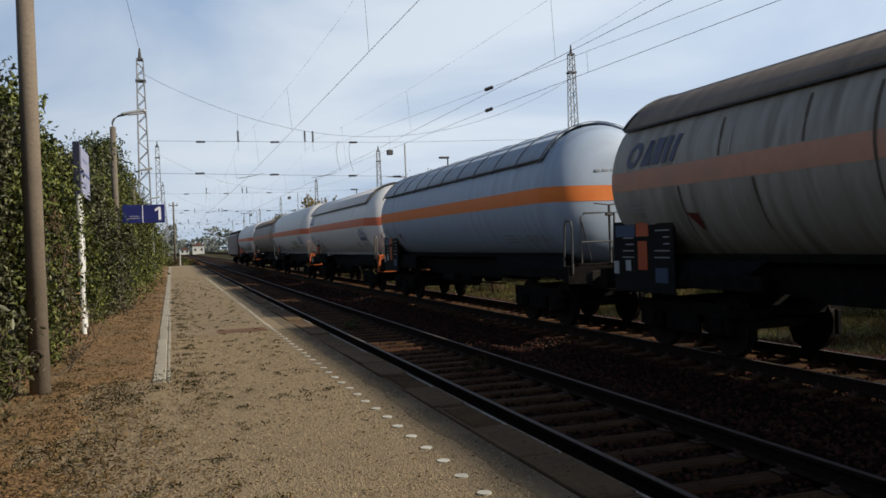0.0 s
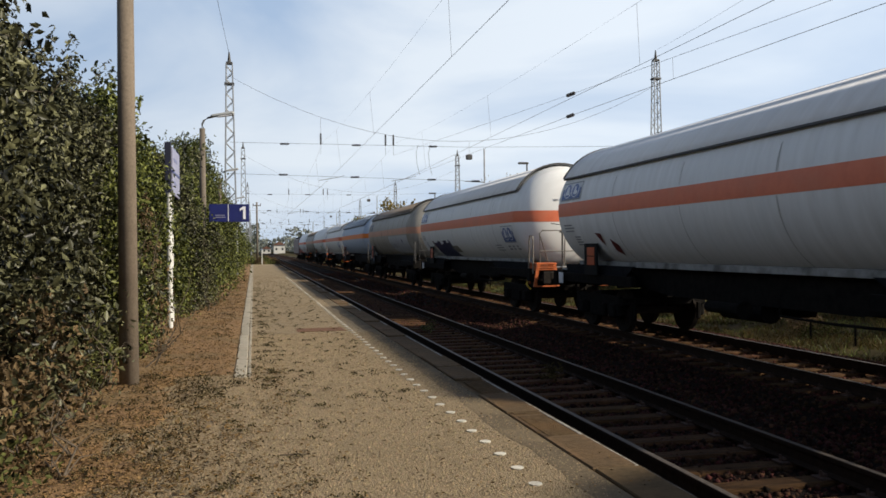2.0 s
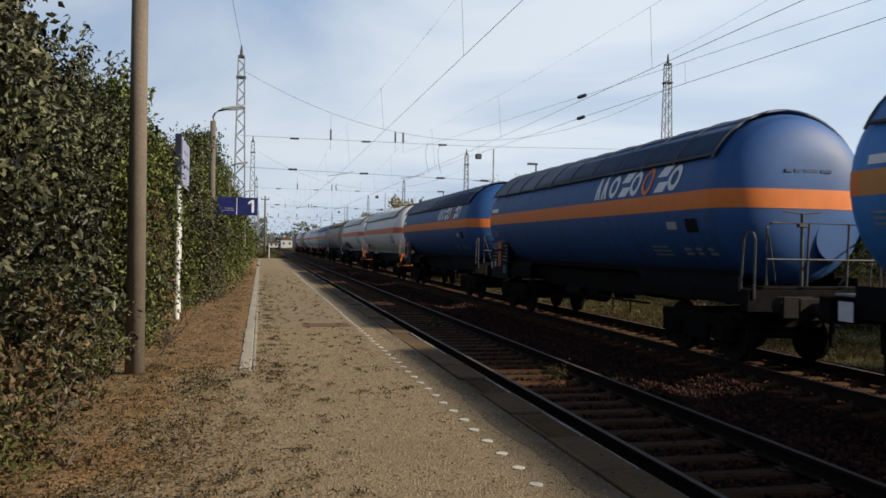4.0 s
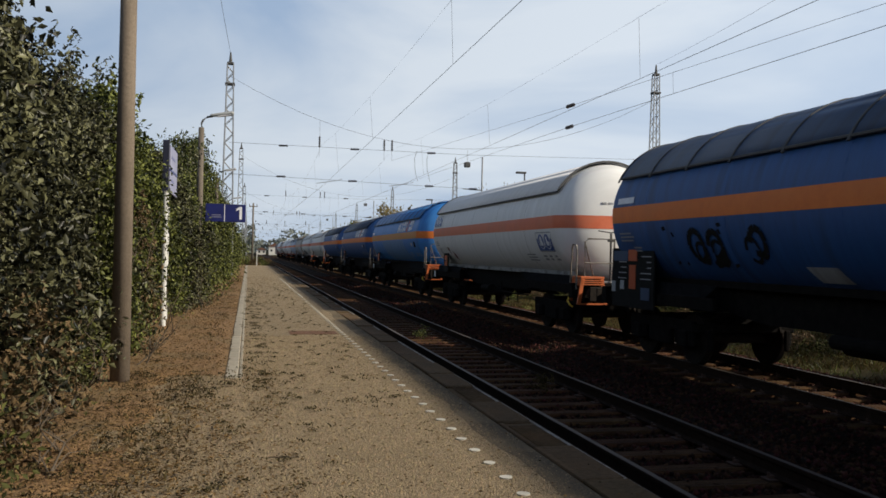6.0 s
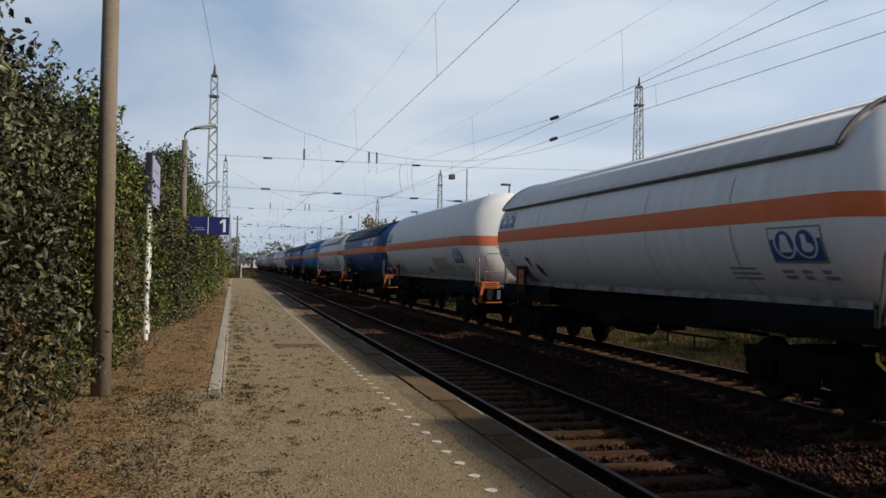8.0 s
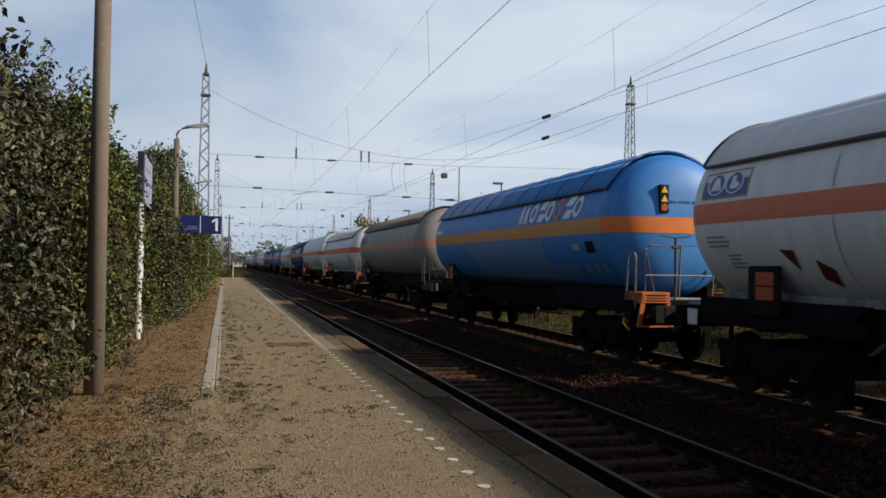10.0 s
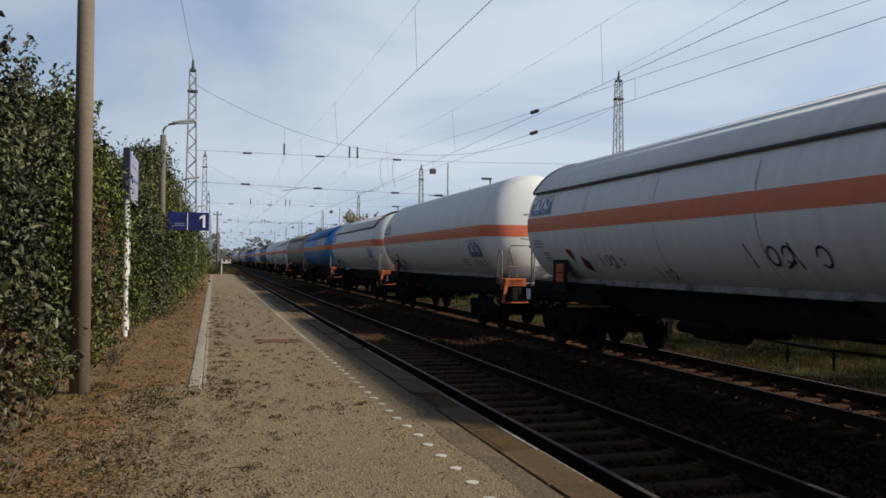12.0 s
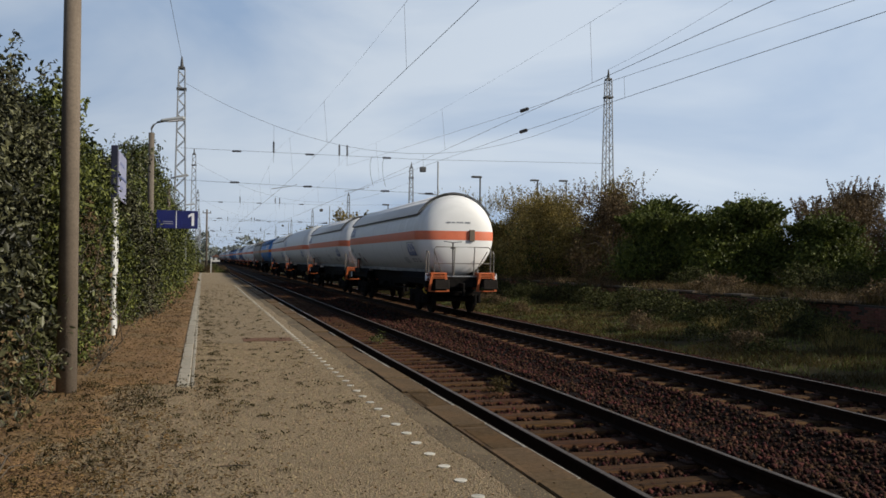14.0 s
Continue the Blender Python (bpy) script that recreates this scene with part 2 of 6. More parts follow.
# ---------------------------------------------------------------- mesh helpers
def part(name, bm, material, parent, label="", smooth=False):
    me = bpy.data.meshes.new(name)
    bm.to_mesh(me)
    bm.free()
    if smooth:
        for f in me.polygons:
            f.use_smooth = True
    for m in (material if isinstance(material, (list, tuple)) else [material]):
        me.materials.append(m)
    ob = new(name, me)
    if parent:
        ob.parent = parent
    if label:
        tagged(ob, label)
    return ob


def empty(name, m=None):
    ob = new(name)
    ob.empty_display_size = 0.2
    if m is not None:
        ob.matrix_basis = m
    return ob


def box(bm, x0, x1, y0, y1, z0, z1, bevel=0.0, mi=0):
    r = bmesh.ops.create_cube(bm, size=1)
    bmesh.ops.scale(bm, vec=(x1 - x0, y1 - y0, z1 - z0), verts=r["verts"])
    bmesh.ops.translate(bm, vec=((x0 + x1) / 2, (y0 + y1) / 2, (z0 + z1) / 2), verts=r["verts"])
    if bevel:
        es = list({e for v in r["verts"] for e in v.link_edges})
        bmesh.ops.bevel(bm, geom=es, offset=bevel, segments=1, affect="EDGES")
    if mi:
        for f in {f for v in r["verts"] if v.is_valid for f in v.link_faces}:
            f.material_index = mi
    return bm


def tube(bm, a, b, r0, r1=None, sides=8):
    a, b = Vector(a), Vector(b)
    d = b - a
    q = Vector((0, 0, 1)).rotation_difference(d.normalized()).to_matrix().to_4x4()
    bmesh.ops.create_cone(bm, cap_ends=True, segments=sides, radius1=r0, radius2=r0 if r1 is None else r1, depth=d.length,
                          matrix=Matrix.Translation((a + b) / 2) @ q)
    return bm


def pipe(bm, pts, r, sides=6):
    """One bent tube through the points."""
    pts = [Vector(p) for p in pts]
    loops = []
    for k, p in enumerate(pts):
        d = ((pts[min(k + 1, len(pts) - 1)] - p).normalized() + (p - pts[max(k - 1, 0)]).normalized()).normalized()
        s = d.cross(Vector((0.3, 0.9, 0.2) if abs(d.y) < 0.8 else (1, 0.1, 0.2))).normalized()
        u = d.cross(s).normalized()
        loops.append([bm.verts.new(p + (s * math.cos(2 * math.pi * i / sides) + u * math.sin(2 * math.pi * i / sides)) * r) for i in range(sides)])
    for x, y in zip(loops[:-1], loops[1:]):
        best = min(range(sides), key=lambda o: (x[0].co - y[o].co).length)
        for i in range(sides):
            bm.faces.new((x[i], x[(i + 1) % sides], y[(i + 1 + best) % sides], y[(i + best) % sides]))
    bm.faces.new(loops[0]), bm.faces.new(loops[-1])
    bmesh.ops.recalc_face_normals(bm, faces=bm.faces)
    return bm


def disc(bm, centre, axis, r, depth, sides=24):
    c, ax = Vector(centre), Vector(axis).normalized()
    return tube(bm, c - ax * depth / 2, c + ax * depth / 2, r, sides=sides)


def soup(name, verts, faces, material, parent=None, label=""):
    me = bpy.data.meshes.new(name)
    me.from_pydata([tuple(v) for v in verts], [], [tuple(f) for f in faces])
    me.materials.append(material)
    ob = new(name, me)
    if parent:
        ob.parent = parent
    if label:
        tagged(ob, label)
    return ob


def leaf_arrays(rng, pos, size, up=0.35, shape=0.5):
    """Folded four-corner leaves at the given places: vertices and faces."""
    n = len(pos)
    d = rng.normal(size=(n, 3))
    d[:, 2] -= 0.25
    d /= np.linalg.norm(d, axis=1)[:, None]
    s = np.cross(d, rng.normal(size=(n, 3)) + np.array([0, 0, up]))
    s /= np.linalg.norm(s, axis=1)[:, None]
    k = np.cross(s, d)
    L = (size * rng.uniform(0.6, 1.35, n))[:, None]
    base = pos - d * L * 0.5
    tip = pos + d * L * 0.5 - k * L * 0.10
    left = pos + s * L * shape * 0.5 + k * L * 0.12
    right = pos - s * L * shape * 0.5 + k * L * 0.12
    v = np.stack([base, left, tip, right], 1).reshape(-1, 3)
    i = np.arange(n)[:, None] * 4
    f = np.concatenate([i + [0, 1, 2], i + [0, 2, 3]], 1).reshape(-1, 3)
    return v, f


def quick_mesh(name, v, f, material):
    me = bpy.data.meshes.new(name)
    me.vertices.add(len(v))
    me.vertices.foreach_set("co", np.asarray(v, np.float32).ravel())
    me.loops.add(f.size)
    me.loops.foreach_set("vertex_index", f.astype(np.int32).ravel())
    me.polygons.add(len(f))
    me.polygons.foreach_set("loop_start", (np.arange(len(f)) * f.shape[1]).astype(np.int32))
    me.update(calc_edges=True)
    me.materials.append(material)
    return me


# ---------------------------------------------------------------- plan
RAIL_Z = -0.38
TRACK = (4.235, 8.77)
rng = np.random.default_rng(7)

# ground: one sheet to the horizon, sunk under the tracks, raised behind the old platform wall
xs = [-1500, -400, -120, -40, -12, -5, -3.2, -1.9, -1.6, 2.2, 2.5, 2.9, 5.9, 6.5, 7.2, 10.2, 11.0, 12.0, 13.5, 15, 16.5, 17.7, 18.05, 18.3, 22, 30, 50, 120, 400, 1500]
zs = [-0.1, -0.1, -0.1, -0.06, -0.04, -0.04, -0.04, -0.04, -0.2, -0.7, -0.8, -0.8, -0.8, -0.8, -0.8, -0.8, -0.72, -0.62, -0.56, -0.5, -0.44, -0.4, -0.4, 0.40, 0.44, 0.5, 0.3, 0.0, 0.0, 0.0]
ys = [-400, -120, -40] + [float(a) for a in range(-20, 140, 2)] + [160, 200, 300, 500, 900, 3000]
gv, gf = [], []
for y in ys:
    for x, z in zip(xs, zs):
        h = 0.05 * noise.noise((x * 0.5, y * 0.35, 0)) + 0.05 * noise.noise((x * 1.7, y * 1.3, 4)) if 11 < x < 17.8 or 18.2 < x < 60 else 0
        gv.append((x, y, z + h))
nx = len(xs)
for j in range(len(ys) - 1):
    for i in range(nx - 1):
        a = j * nx + i
        gf.append((a, a + 1, a + nx + 1, a + nx))
ground = tagged(soup("ground", gv, gf, M_GROUND), "dull brown-green soil and grass beside the railway", "ground", kind="structure")

# platform: gravel top, kerb strip, edge slabs with a worn lip, row of white studs
bm = bmesh.new()
box(bm, -1.75, 2.19, -25, 88.6, -0.75, 0.0)
platform = tagged(part("platform", bm, M_GRAVEL, None), "low station platform with tan gravel surface", "platform", kind="structure")
gx_, gy_ = 40, 520
verge = []
for j in range(gy_ + 1):
    for i in range(gx_ + 1):
        x, y = -2.3 + 2.015 * i / gx_, -25 + 114 * j / gy_
        rough = 0.03 * noise.noise((x * 2.5, y * 1.6, 2))
        if y > 10.3:
            z = 0.004 + min(1, (gx_ - i) / 4) * (0.02 + rough + 0.02 * max(0, -0.9 - x))
        else:
            edge = -0.95 + 0.45 * noise.noise((x * 1.2, y * 0.9, 5)) + 0.35 * noise.noise((x * 4, y * 3.5, 6))
            z = max(-0.02, min(0.03, (edge - x) * 0.12)) + rough * 0.6
        verge.append((x, y, z))
vf = [(j * (gx_ + 1) + i, j * (gx_ + 1) + i + 1, (j + 1) * (gx_ + 1) + i + 1, (j + 1) * (gx_ + 1) + i) for j in range(gy_) for i in range(gx_)]
verge_ob = tagged(soup("verge", verge, vf, M_LITTER), "brown leaf mould and dry grass along the hedge", "verge", kind="structure")
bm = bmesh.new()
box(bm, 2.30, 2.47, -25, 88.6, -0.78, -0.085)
part("platform_face", bm, M_FACE, platform, "dark grey-brown platform edge wall")
bm = bmesh.new()
box(bm, 0.74, 1.62, 15.5, 16.15, 0.0, 0.006)
part("rusty_patch", bm, M_PATCH, platform, "dark rusty-brown patch in the gravel")

M_STRIP = mat("worn_edge_strip", (0.075, 0.058, 0.038), (0.155, 0.120, 0.078), 30.0, 0.92, bump=0.5, fine=80, c3=(0.19, 0.145, 0.09), c3_scale=1.7, c3_amount=0.8, spec=0.15)
sv, sf = [], []
for j in range(459):
    y = -25 + 0.248 * j
    left = 1.93 + 0.10 * noise.noise((0, y * 0.5, 3)) + 0.05 * noise.noise((0, y * 2.1, 8))
    sv += [(left, y, -0.004), (left + 0.05, y, 0.003), (2.186, y, 0.004)]
    if j:
        a = 3 * j - 3
        sf += [(a, a + 1, a + 4, a + 3), (a + 1, a + 2, a + 5, a + 4)]
soup("worn_strip", sv, sf, M_STRIP, platform, "darker worn strip beside the edge slabs")

# far treetops at the horizon
def far_wood(x0, x1, y, h, n, seed):
    r = np.random.default_rng(seed)
    px = r.uniform(x0, x1, n)
    top = h * (0.65 + 0.35 * np.sin(px * 0.13 + seed) * np.sin(px * 0.047 + 2 * seed))
    pos = np.stack([px, y + r.uniform(-12, 12, n), top * r.uniform(0, 1, n)], 1)
    return leaf_arrays(r, pos, 2.2)


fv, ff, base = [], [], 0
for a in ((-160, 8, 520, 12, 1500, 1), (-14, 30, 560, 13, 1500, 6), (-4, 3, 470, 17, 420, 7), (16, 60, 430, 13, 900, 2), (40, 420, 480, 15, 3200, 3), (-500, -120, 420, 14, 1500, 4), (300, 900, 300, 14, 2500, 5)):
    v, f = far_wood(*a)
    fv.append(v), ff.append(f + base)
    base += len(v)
tagged(new("far_woods", quick_mesh("far_woods", np.concatenate(fv), np.concatenate(ff), L_FAR_HAZED)), "hazy grey-green woods on the horizon", "woods", kind="stuff")


# low pale buildings far down the line
M_RENDERED = mat("pale_render", (0.50, 0.49, 0.46), (0.62, 0.61, 0.58), 2.0, 0.9, bump=0.1, c3=(0.40, 0.38, 0.35), c3_scale=0.4)
M_ROOF = mat("roof_red_brown", (0.10, 0.05, 0.035), (0.17, 0.085, 0.06), 3.0, 0.9, bump=0.3)
M_PANE = mat("dark_pane", (0.02, 0.022, 0.026), (0.035, 0.038, 0.042), 3.0, 0.3, bump=0)
for x, y, w, h in ((13.6, 455, 6.0, 3.9), (7.0, 470, 4.5, 2.0)):
    house = tagged(empty("house", pose(x, y, 0)), "pale rendered house with a red-brown roof", "house", group="houses down the line")
    bm = bmesh.new()
    box(bm, -w / 2, w / 2, 0, 9, -0.8, h)
    part("wall", bm, M_RENDERED, house)
    bm = bmesh.new()
    a = [bm.verts.new((px, -0.4, pz)) for px, pz in ((-w / 2 - 0.4, h), (w / 2 + 0.4, h), (0, h + w * 0.32))]
    b = [bm.verts.new((v.co.x, 9.4, v.co.z)) for v in a]
    bm.faces.new(a), bm.faces.new(b)
    for i in range(3):
        bm.faces.new((a[i], a[(i + 1) % 3], b[(i + 1) % 3], b[i]))
    bmesh.ops.recalc_face_normals(bm, faces=bm.faces)
    part("roof", bm, M_ROOF, house)
    for px in (-w * 0.27, w * 0.27):
        for pz in ((1.2,) if h > 3 else (0.4,)):
            bm = bmesh.new()
            box(bm, px - 0.5, px + 0.5, -0.04, 0.02, pz, pz + 1.2)
            part("window", bm, M_PANE, house)


# ---------------------------------------------------------------- tracks
def rail_mesh(y0, y1):
    """Flat-bottom rail along y, head width 72 mm, height 172 mm, top at z = 0."""
    prof = [(-0.075, -0.172), (0.075, -0.172), (0.075, -0.160), (0.012, -0.142), (0.010, -0.050), (0.036, -0.038), (0.036, -0.006), (0.028, 0.0),
            (-0.028, 0.0), (-0.036, -0.006), (-0.036, -0.038), (-0.010, -0.050), (-0.012, -0.142), (-0.075, -0.160)]
    bm = bmesh.new()
    a = [bm.verts.new((x, y0, z)) for x, z in prof]
    b = [bm.verts.new((x, y1, z)) for x, z in prof]
    for i in range(len(prof)):
        j = (i + 1) % len(prof)
        f = bm.faces.new((a[i], a[j], b[j], b[i]))
        f.material_index = 1 if i == 7 else 0
    bm.faces.new(a), bm.faces.new(b)
    bmesh.ops.recalc_face_normals(bm, faces=bm.faces)
    return bm


def sleeper_mesh():
    bm = bmesh.new()
    box(bm, -1.3, 1.3, -0.12, 0.12, -0.16, 0.0, bevel=0.02)
    me = bpy.data.meshes.new("sleeper")
    bm.to_mesh(me)
    bm.free()
    me.materials.append(M_SLEEPER)
    return me


def plate_mesh():
    bm = bmesh.new()
    box(bm, -0.17, 0.17, -0.08, 0.08, -0.001, 0.02, bevel=0.004)
    for s in (-1, 1):
        box(bm, s * 0.10 - 0.025, s * 0.10 + 0.025, -0.03, 0.03, 0.018, 0.05, bevel=0.006)
        tube(bm, (s * 0.125, 0, 0.02), (s * 0.125, 0, 0.075), 0.014, sides=6)
    me = bpy.data.meshes.new("rail_plate")
    bm.to_mesh(me)
    bm.free()
    me.materials.append(M_IRON)
    return me


SLEEPER, PLATE = sleeper_mesh(), plate_mesh()
SPACING = 0.59
tracks = []
for k, cx in enumerate(TRACK):
    tr = tagged(empty("railway_track", pose(cx, 0, RAIL_Z)), "railway track with rusty rails on brown timber sleepers", "railway track", kind="structure")
    tracks.append(tr)
    for s in (-1, 1):
        ob = part("rail", rail_mesh(-40, 700), [M_RAIL, M_RAILTOP], tr, "rusty steel rail with a bright running band")
        ob.location = (s * 0.7535, 0, 0)
    y, i = -3.0, 0
    r = random.Random(3 + k)
    rest_v, rest_f = [], []
    base_co = [v.co.copy() for v in SLEEPER.vertices]
    while y < 330:
        if i < 240:
            ob = new("sleeper", SLEEPER)
            ob.parent = tr
            ob.location = (r.uniform(-0.03, 0.03), y + r.uniform(-0.015, 0.015), -0.185 + r.uniform(-0.008, 0.004))
            ob.rotation_euler = (0, 0, r.uniform(-0.012, 0.012))
            if i < 110:
                for s in (-1, 1):
                    pl = new("rail_plate", PLATE)
                    pl.parent = tr
                    pl.location = (s * 0.7535, y, -0.188)
        else:
            o = len(rest_v)
            rest_v += [(c.x, c.y + y, c.z - 0.185) for c in base_co]
            rest_f += [tuple(o + q for q in p.vertices) for p in SLEEPER.polygons]
        y += SPACING * r.uniform(0.97, 1.03)
        i += 1
    ob = soup("far_sleepers", rest_v, rest_f, M_SLEEPER, tr)
    tagged(ob, kind="stuff")

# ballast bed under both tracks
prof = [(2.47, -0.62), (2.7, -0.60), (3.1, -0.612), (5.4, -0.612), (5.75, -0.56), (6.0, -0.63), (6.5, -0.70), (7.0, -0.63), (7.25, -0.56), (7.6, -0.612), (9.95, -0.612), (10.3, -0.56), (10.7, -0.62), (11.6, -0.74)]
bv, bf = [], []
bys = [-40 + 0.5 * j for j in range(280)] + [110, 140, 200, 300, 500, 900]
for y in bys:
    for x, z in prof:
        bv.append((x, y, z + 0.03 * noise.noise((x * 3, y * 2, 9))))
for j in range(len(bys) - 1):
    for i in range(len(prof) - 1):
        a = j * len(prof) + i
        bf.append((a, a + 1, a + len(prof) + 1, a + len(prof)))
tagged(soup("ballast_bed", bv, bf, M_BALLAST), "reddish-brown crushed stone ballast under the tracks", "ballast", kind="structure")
px, pz = np.array([p[0] for p in prof]), np.array([p[1] for p in prof])


def stones(n, y0, y1, size, seed):
    r = np.random.default_rng(seed)
    x = r.uniform(2.75, 11.2, n)
    y = y0 + (y1 - y0) * r.uniform(0, 1, n) ** 1.25
    z = np.interp(x, px, pz) + r.uniform(-0.012, 0.02, n)
    inside = (np.abs(x - TRACK[0]) < 0.68) | (np.abs(x - TRACK[1]) < 0.68)
    z[inside] += 0.002
    octa = np.array([(1, 0, 0), (-1, 0, 0), (0, 1, 0), (0, -1, 0), (0, 0, 1), (0, 0, -1)], float)
    tri = np.array([(0, 2, 4), (2, 1, 4), (1, 3, 4), (3, 0, 4), (2, 0, 5), (1, 2, 5), (3, 1, 5), (0, 3, 5)])
    s = size * r.uniform(0.55, 1.3, (n, 1, 1)) * r.uniform(0.65, 1.25, (n, 6, 1))
    q = r.normal(size=(n, 4))
    q /= np.linalg.norm(q, axis=1)[:, None]
    a, b, c, d = q.T
    R = np.stack([np.stack([1 - 2 * (c * c + d * d), 2 * (b * c - a * d), 2 * (b * d + a * c)], 1),
                  np.stack([2 * (b * c + a * d), 1 - 2 * (b * b + d * d), 2 * (c * d - a * b)], 1),
                  np.stack([2 * (b * d - a * c), 2 * (c * d + a * b), 1 - 2 * (b * b + c * c)], 1)], 1)
    v = np.einsum("nij,nkj->nki", R, octa[None] * s) + np.stack([x, y, z], 1)[:, None]
    return v.reshape(-1, 3), (tri[None] + 6 * np.arange(n)[:, None, None]).reshape(-1, 3)


v1, f1 = stones(42000, 3.5, 30, 0.036, 1)
v2, f2 = stones(16000, 26, 75, 0.05, 2)
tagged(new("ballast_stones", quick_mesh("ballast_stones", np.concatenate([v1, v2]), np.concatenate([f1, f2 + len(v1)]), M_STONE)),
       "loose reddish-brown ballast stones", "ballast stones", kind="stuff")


def grit(n, seed):
    """Coarse grains lying on the platform surface."""
    r = np.random.default_rng(seed)
    x, y = r.uniform(-1.2, 2.18, n), 3.2 + 12 * r.uniform(0, 1, n) ** 1.7
    tet = np.array([(1, 0, -0.3), (-0.5, 0.86, -0.3), (-0.5, -0.86, -0.3), (0, 0, 0.75)])
    tri = np.array([(0, 1, 3), (1, 2, 3), (2, 0, 3)])
    a = r.uniform(0, 6.28, n)
    s = (0.0055 * r.uniform(0.5, 1.7, n) * (1 + y / 14))[:, None]
    ca, sa = np.cos(a)[:, None], np.sin(a)[:, None]
    k = r.uniform(0.6, 1.3, (n, 4))
    vx, vy, vz = tet[None, :, 0] * k, tet[None, :, 1] * k, tet[None, :, 2] * r.uniform(0.6, 1.2, (n, 1))
    v = np.stack([x[:, None] + s * (ca * vx - sa * vy), y[:, None] + s * (sa * vx + ca * vy), s * (vz + 0.2)], 2)
    return v.reshape(-1, 3), (tri[None] + 4 * np.arange(n)[:, None, None]).reshape(-1, 3)


v1, f1 = grit(60000, 31)
tagged(new("gravel_grit", quick_mesh("gravel_grit", v1, f1, M_GRIT)), "loose tan grit grains on the platform", "grit", kind="stuff")


# ---------------------------------------------------------------- tank wagons
TANK_R, TANK_Z, CYL, DOME = 1.485, 2.78, 6.75, 0.62
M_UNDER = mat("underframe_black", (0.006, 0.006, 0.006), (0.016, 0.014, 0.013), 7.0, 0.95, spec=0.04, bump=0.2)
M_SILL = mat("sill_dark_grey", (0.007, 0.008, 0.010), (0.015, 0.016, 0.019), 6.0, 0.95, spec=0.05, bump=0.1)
M_SILLPALE = mat("sill_pale_grey", (0.20, 0.20, 0.20), (0.34, 0.34, 0.335), 6.0, 0.8, bump=0.1, c3=(0.06, 0.055, 0.05), c3_scale=2.5, c3_amount=0.8)
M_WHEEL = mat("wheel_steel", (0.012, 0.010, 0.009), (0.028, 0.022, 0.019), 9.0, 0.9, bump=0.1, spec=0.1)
M_ORANGEBOX = mat("crash_box_orange", (0.40, 0.085, 0.018), (0.54, 0.13, 0.032), 6.0, 0.55, bump=0.1, c3=(0.22, 0.07, 0.03), c3_scale=4, c3_amount=0.6)
M_RAILING = mat("railing_grey_brown", (0.13, 0.12, 0.10), (0.22, 0.20, 0.175), 10.0, 0.5, metal=0.3, bump=0.05)
M_PLATE = mat("plate_black", (0.006, 0.006, 0.006), (0.014, 0.014, 0.014), 5.0, 0.85, bump=0, spec=0.15)
M_HAZ = mat("hazard_orange", (0.36, 0.052, 0.008), (0.47, 0.08, 0.014), 5.0, 0.5, bump=0)
M_RED = mat("placard_red", (0.091, 0.0143, 0.0117), (0.143, 0.02275, 0.0182), 5.0, 0.5, bump=0)
M_YELLOW = mat("placard_yellow", (0.65, 0.42, 0.03), (0.75, 0.50, 0.06), 5.0, 0.5, bump=0)
M_INK = mat("ink_grey", (0.20, 0.21, 0.23), (0.30, 0.31, 0.33), 12.0, 0.6, bump=0)
M_LOGOBLUE = mat("logo_blue", (0.025, 0.065, 0.22), (0.042, 0.10, 0.31), 8.0, 0.5, bump=0)
M_LOGOWHITE = mat("logo_white", (0.62, 0.63, 0.66), (0.74, 0.75, 0.78), 8.0, 0.5, bump=0)
M_GRAFF = mat("graffiti_navy", (0.008, 0.012, 0.048), (0.020, 0.026, 0.085), 5.0, 0.5, bump=0)
M_BUFFER = mat("buffer_plate_steel", (0.012, 0.010, 0.009), (0.028, 0.022, 0.018), 9.0, 0.85, metal=0.1, bump=0.1, spec=0.15)


def paint(name, c1, c2, dirt, amount=0.5, rough=0.58):
    """Tank paint with rain streaks that run down the side and blotches of dirt."""
    m = mat(name, c1, c2, 2.5, rough, bump=0.03, fine=10, c3=dirt, c3_scale=2.4, c3_amount=amount, stretch=(0.15, 1.6, 0.22))
    return m


M_WHITE = paint("tank_white", (0.64, 0.64, 0.63), (0.76, 0.76, 0.755), (0.50, 0.48, 0.44), 0.22)
M_WHITE2 = paint("shield_white", (0.66, 0.66, 0.67), (0.76, 0.76, 0.77), (0.54, 0.52, 0.50), 0.3)
M_GREY = paint("tank_blue_grey", (0.27, 0.34, 0.44), (0.37, 0.44, 0.55), (0.19, 0.22, 0.27), 0.4)
M_DIRTY = paint("tank_dirty_cream", (0.23, 0.215, 0.185), (0.33, 0.31, 0.275), (0.12, 0.105, 0.085), 0.7)
M_DIRTSH = paint("shield_brown_dirt", (0.13, 0.10, 0.075), (0.20, 0.16, 0.125), (0.07, 0.055, 0.045), 0.5, 0.75)
M_SEAM = mat("weld_seam_grime", (0.30, 0.29, 0.27), (0.42, 0.41, 0.39), 6.0, 0.7, bump=0.1)
M_BLUEPANEL = paint("tank_repaint_pale_blue", (0.085, 0.20, 0.40), (0.13, 0.26, 0.47), (0.06, 0.12, 0.25), 0.5)
M_KHAKI = mat("overpaint_khaki", (0.20, 0.18, 0.14), (0.28, 0.255, 0.20), 5.0, 0.7, bump=0)
M_KHAKIPALE = mat("overpaint_pale_khaki", (0.40, 0.385, 0.32), (0.50, 0.485, 0.42), 5.0, 0.7, bump=0)
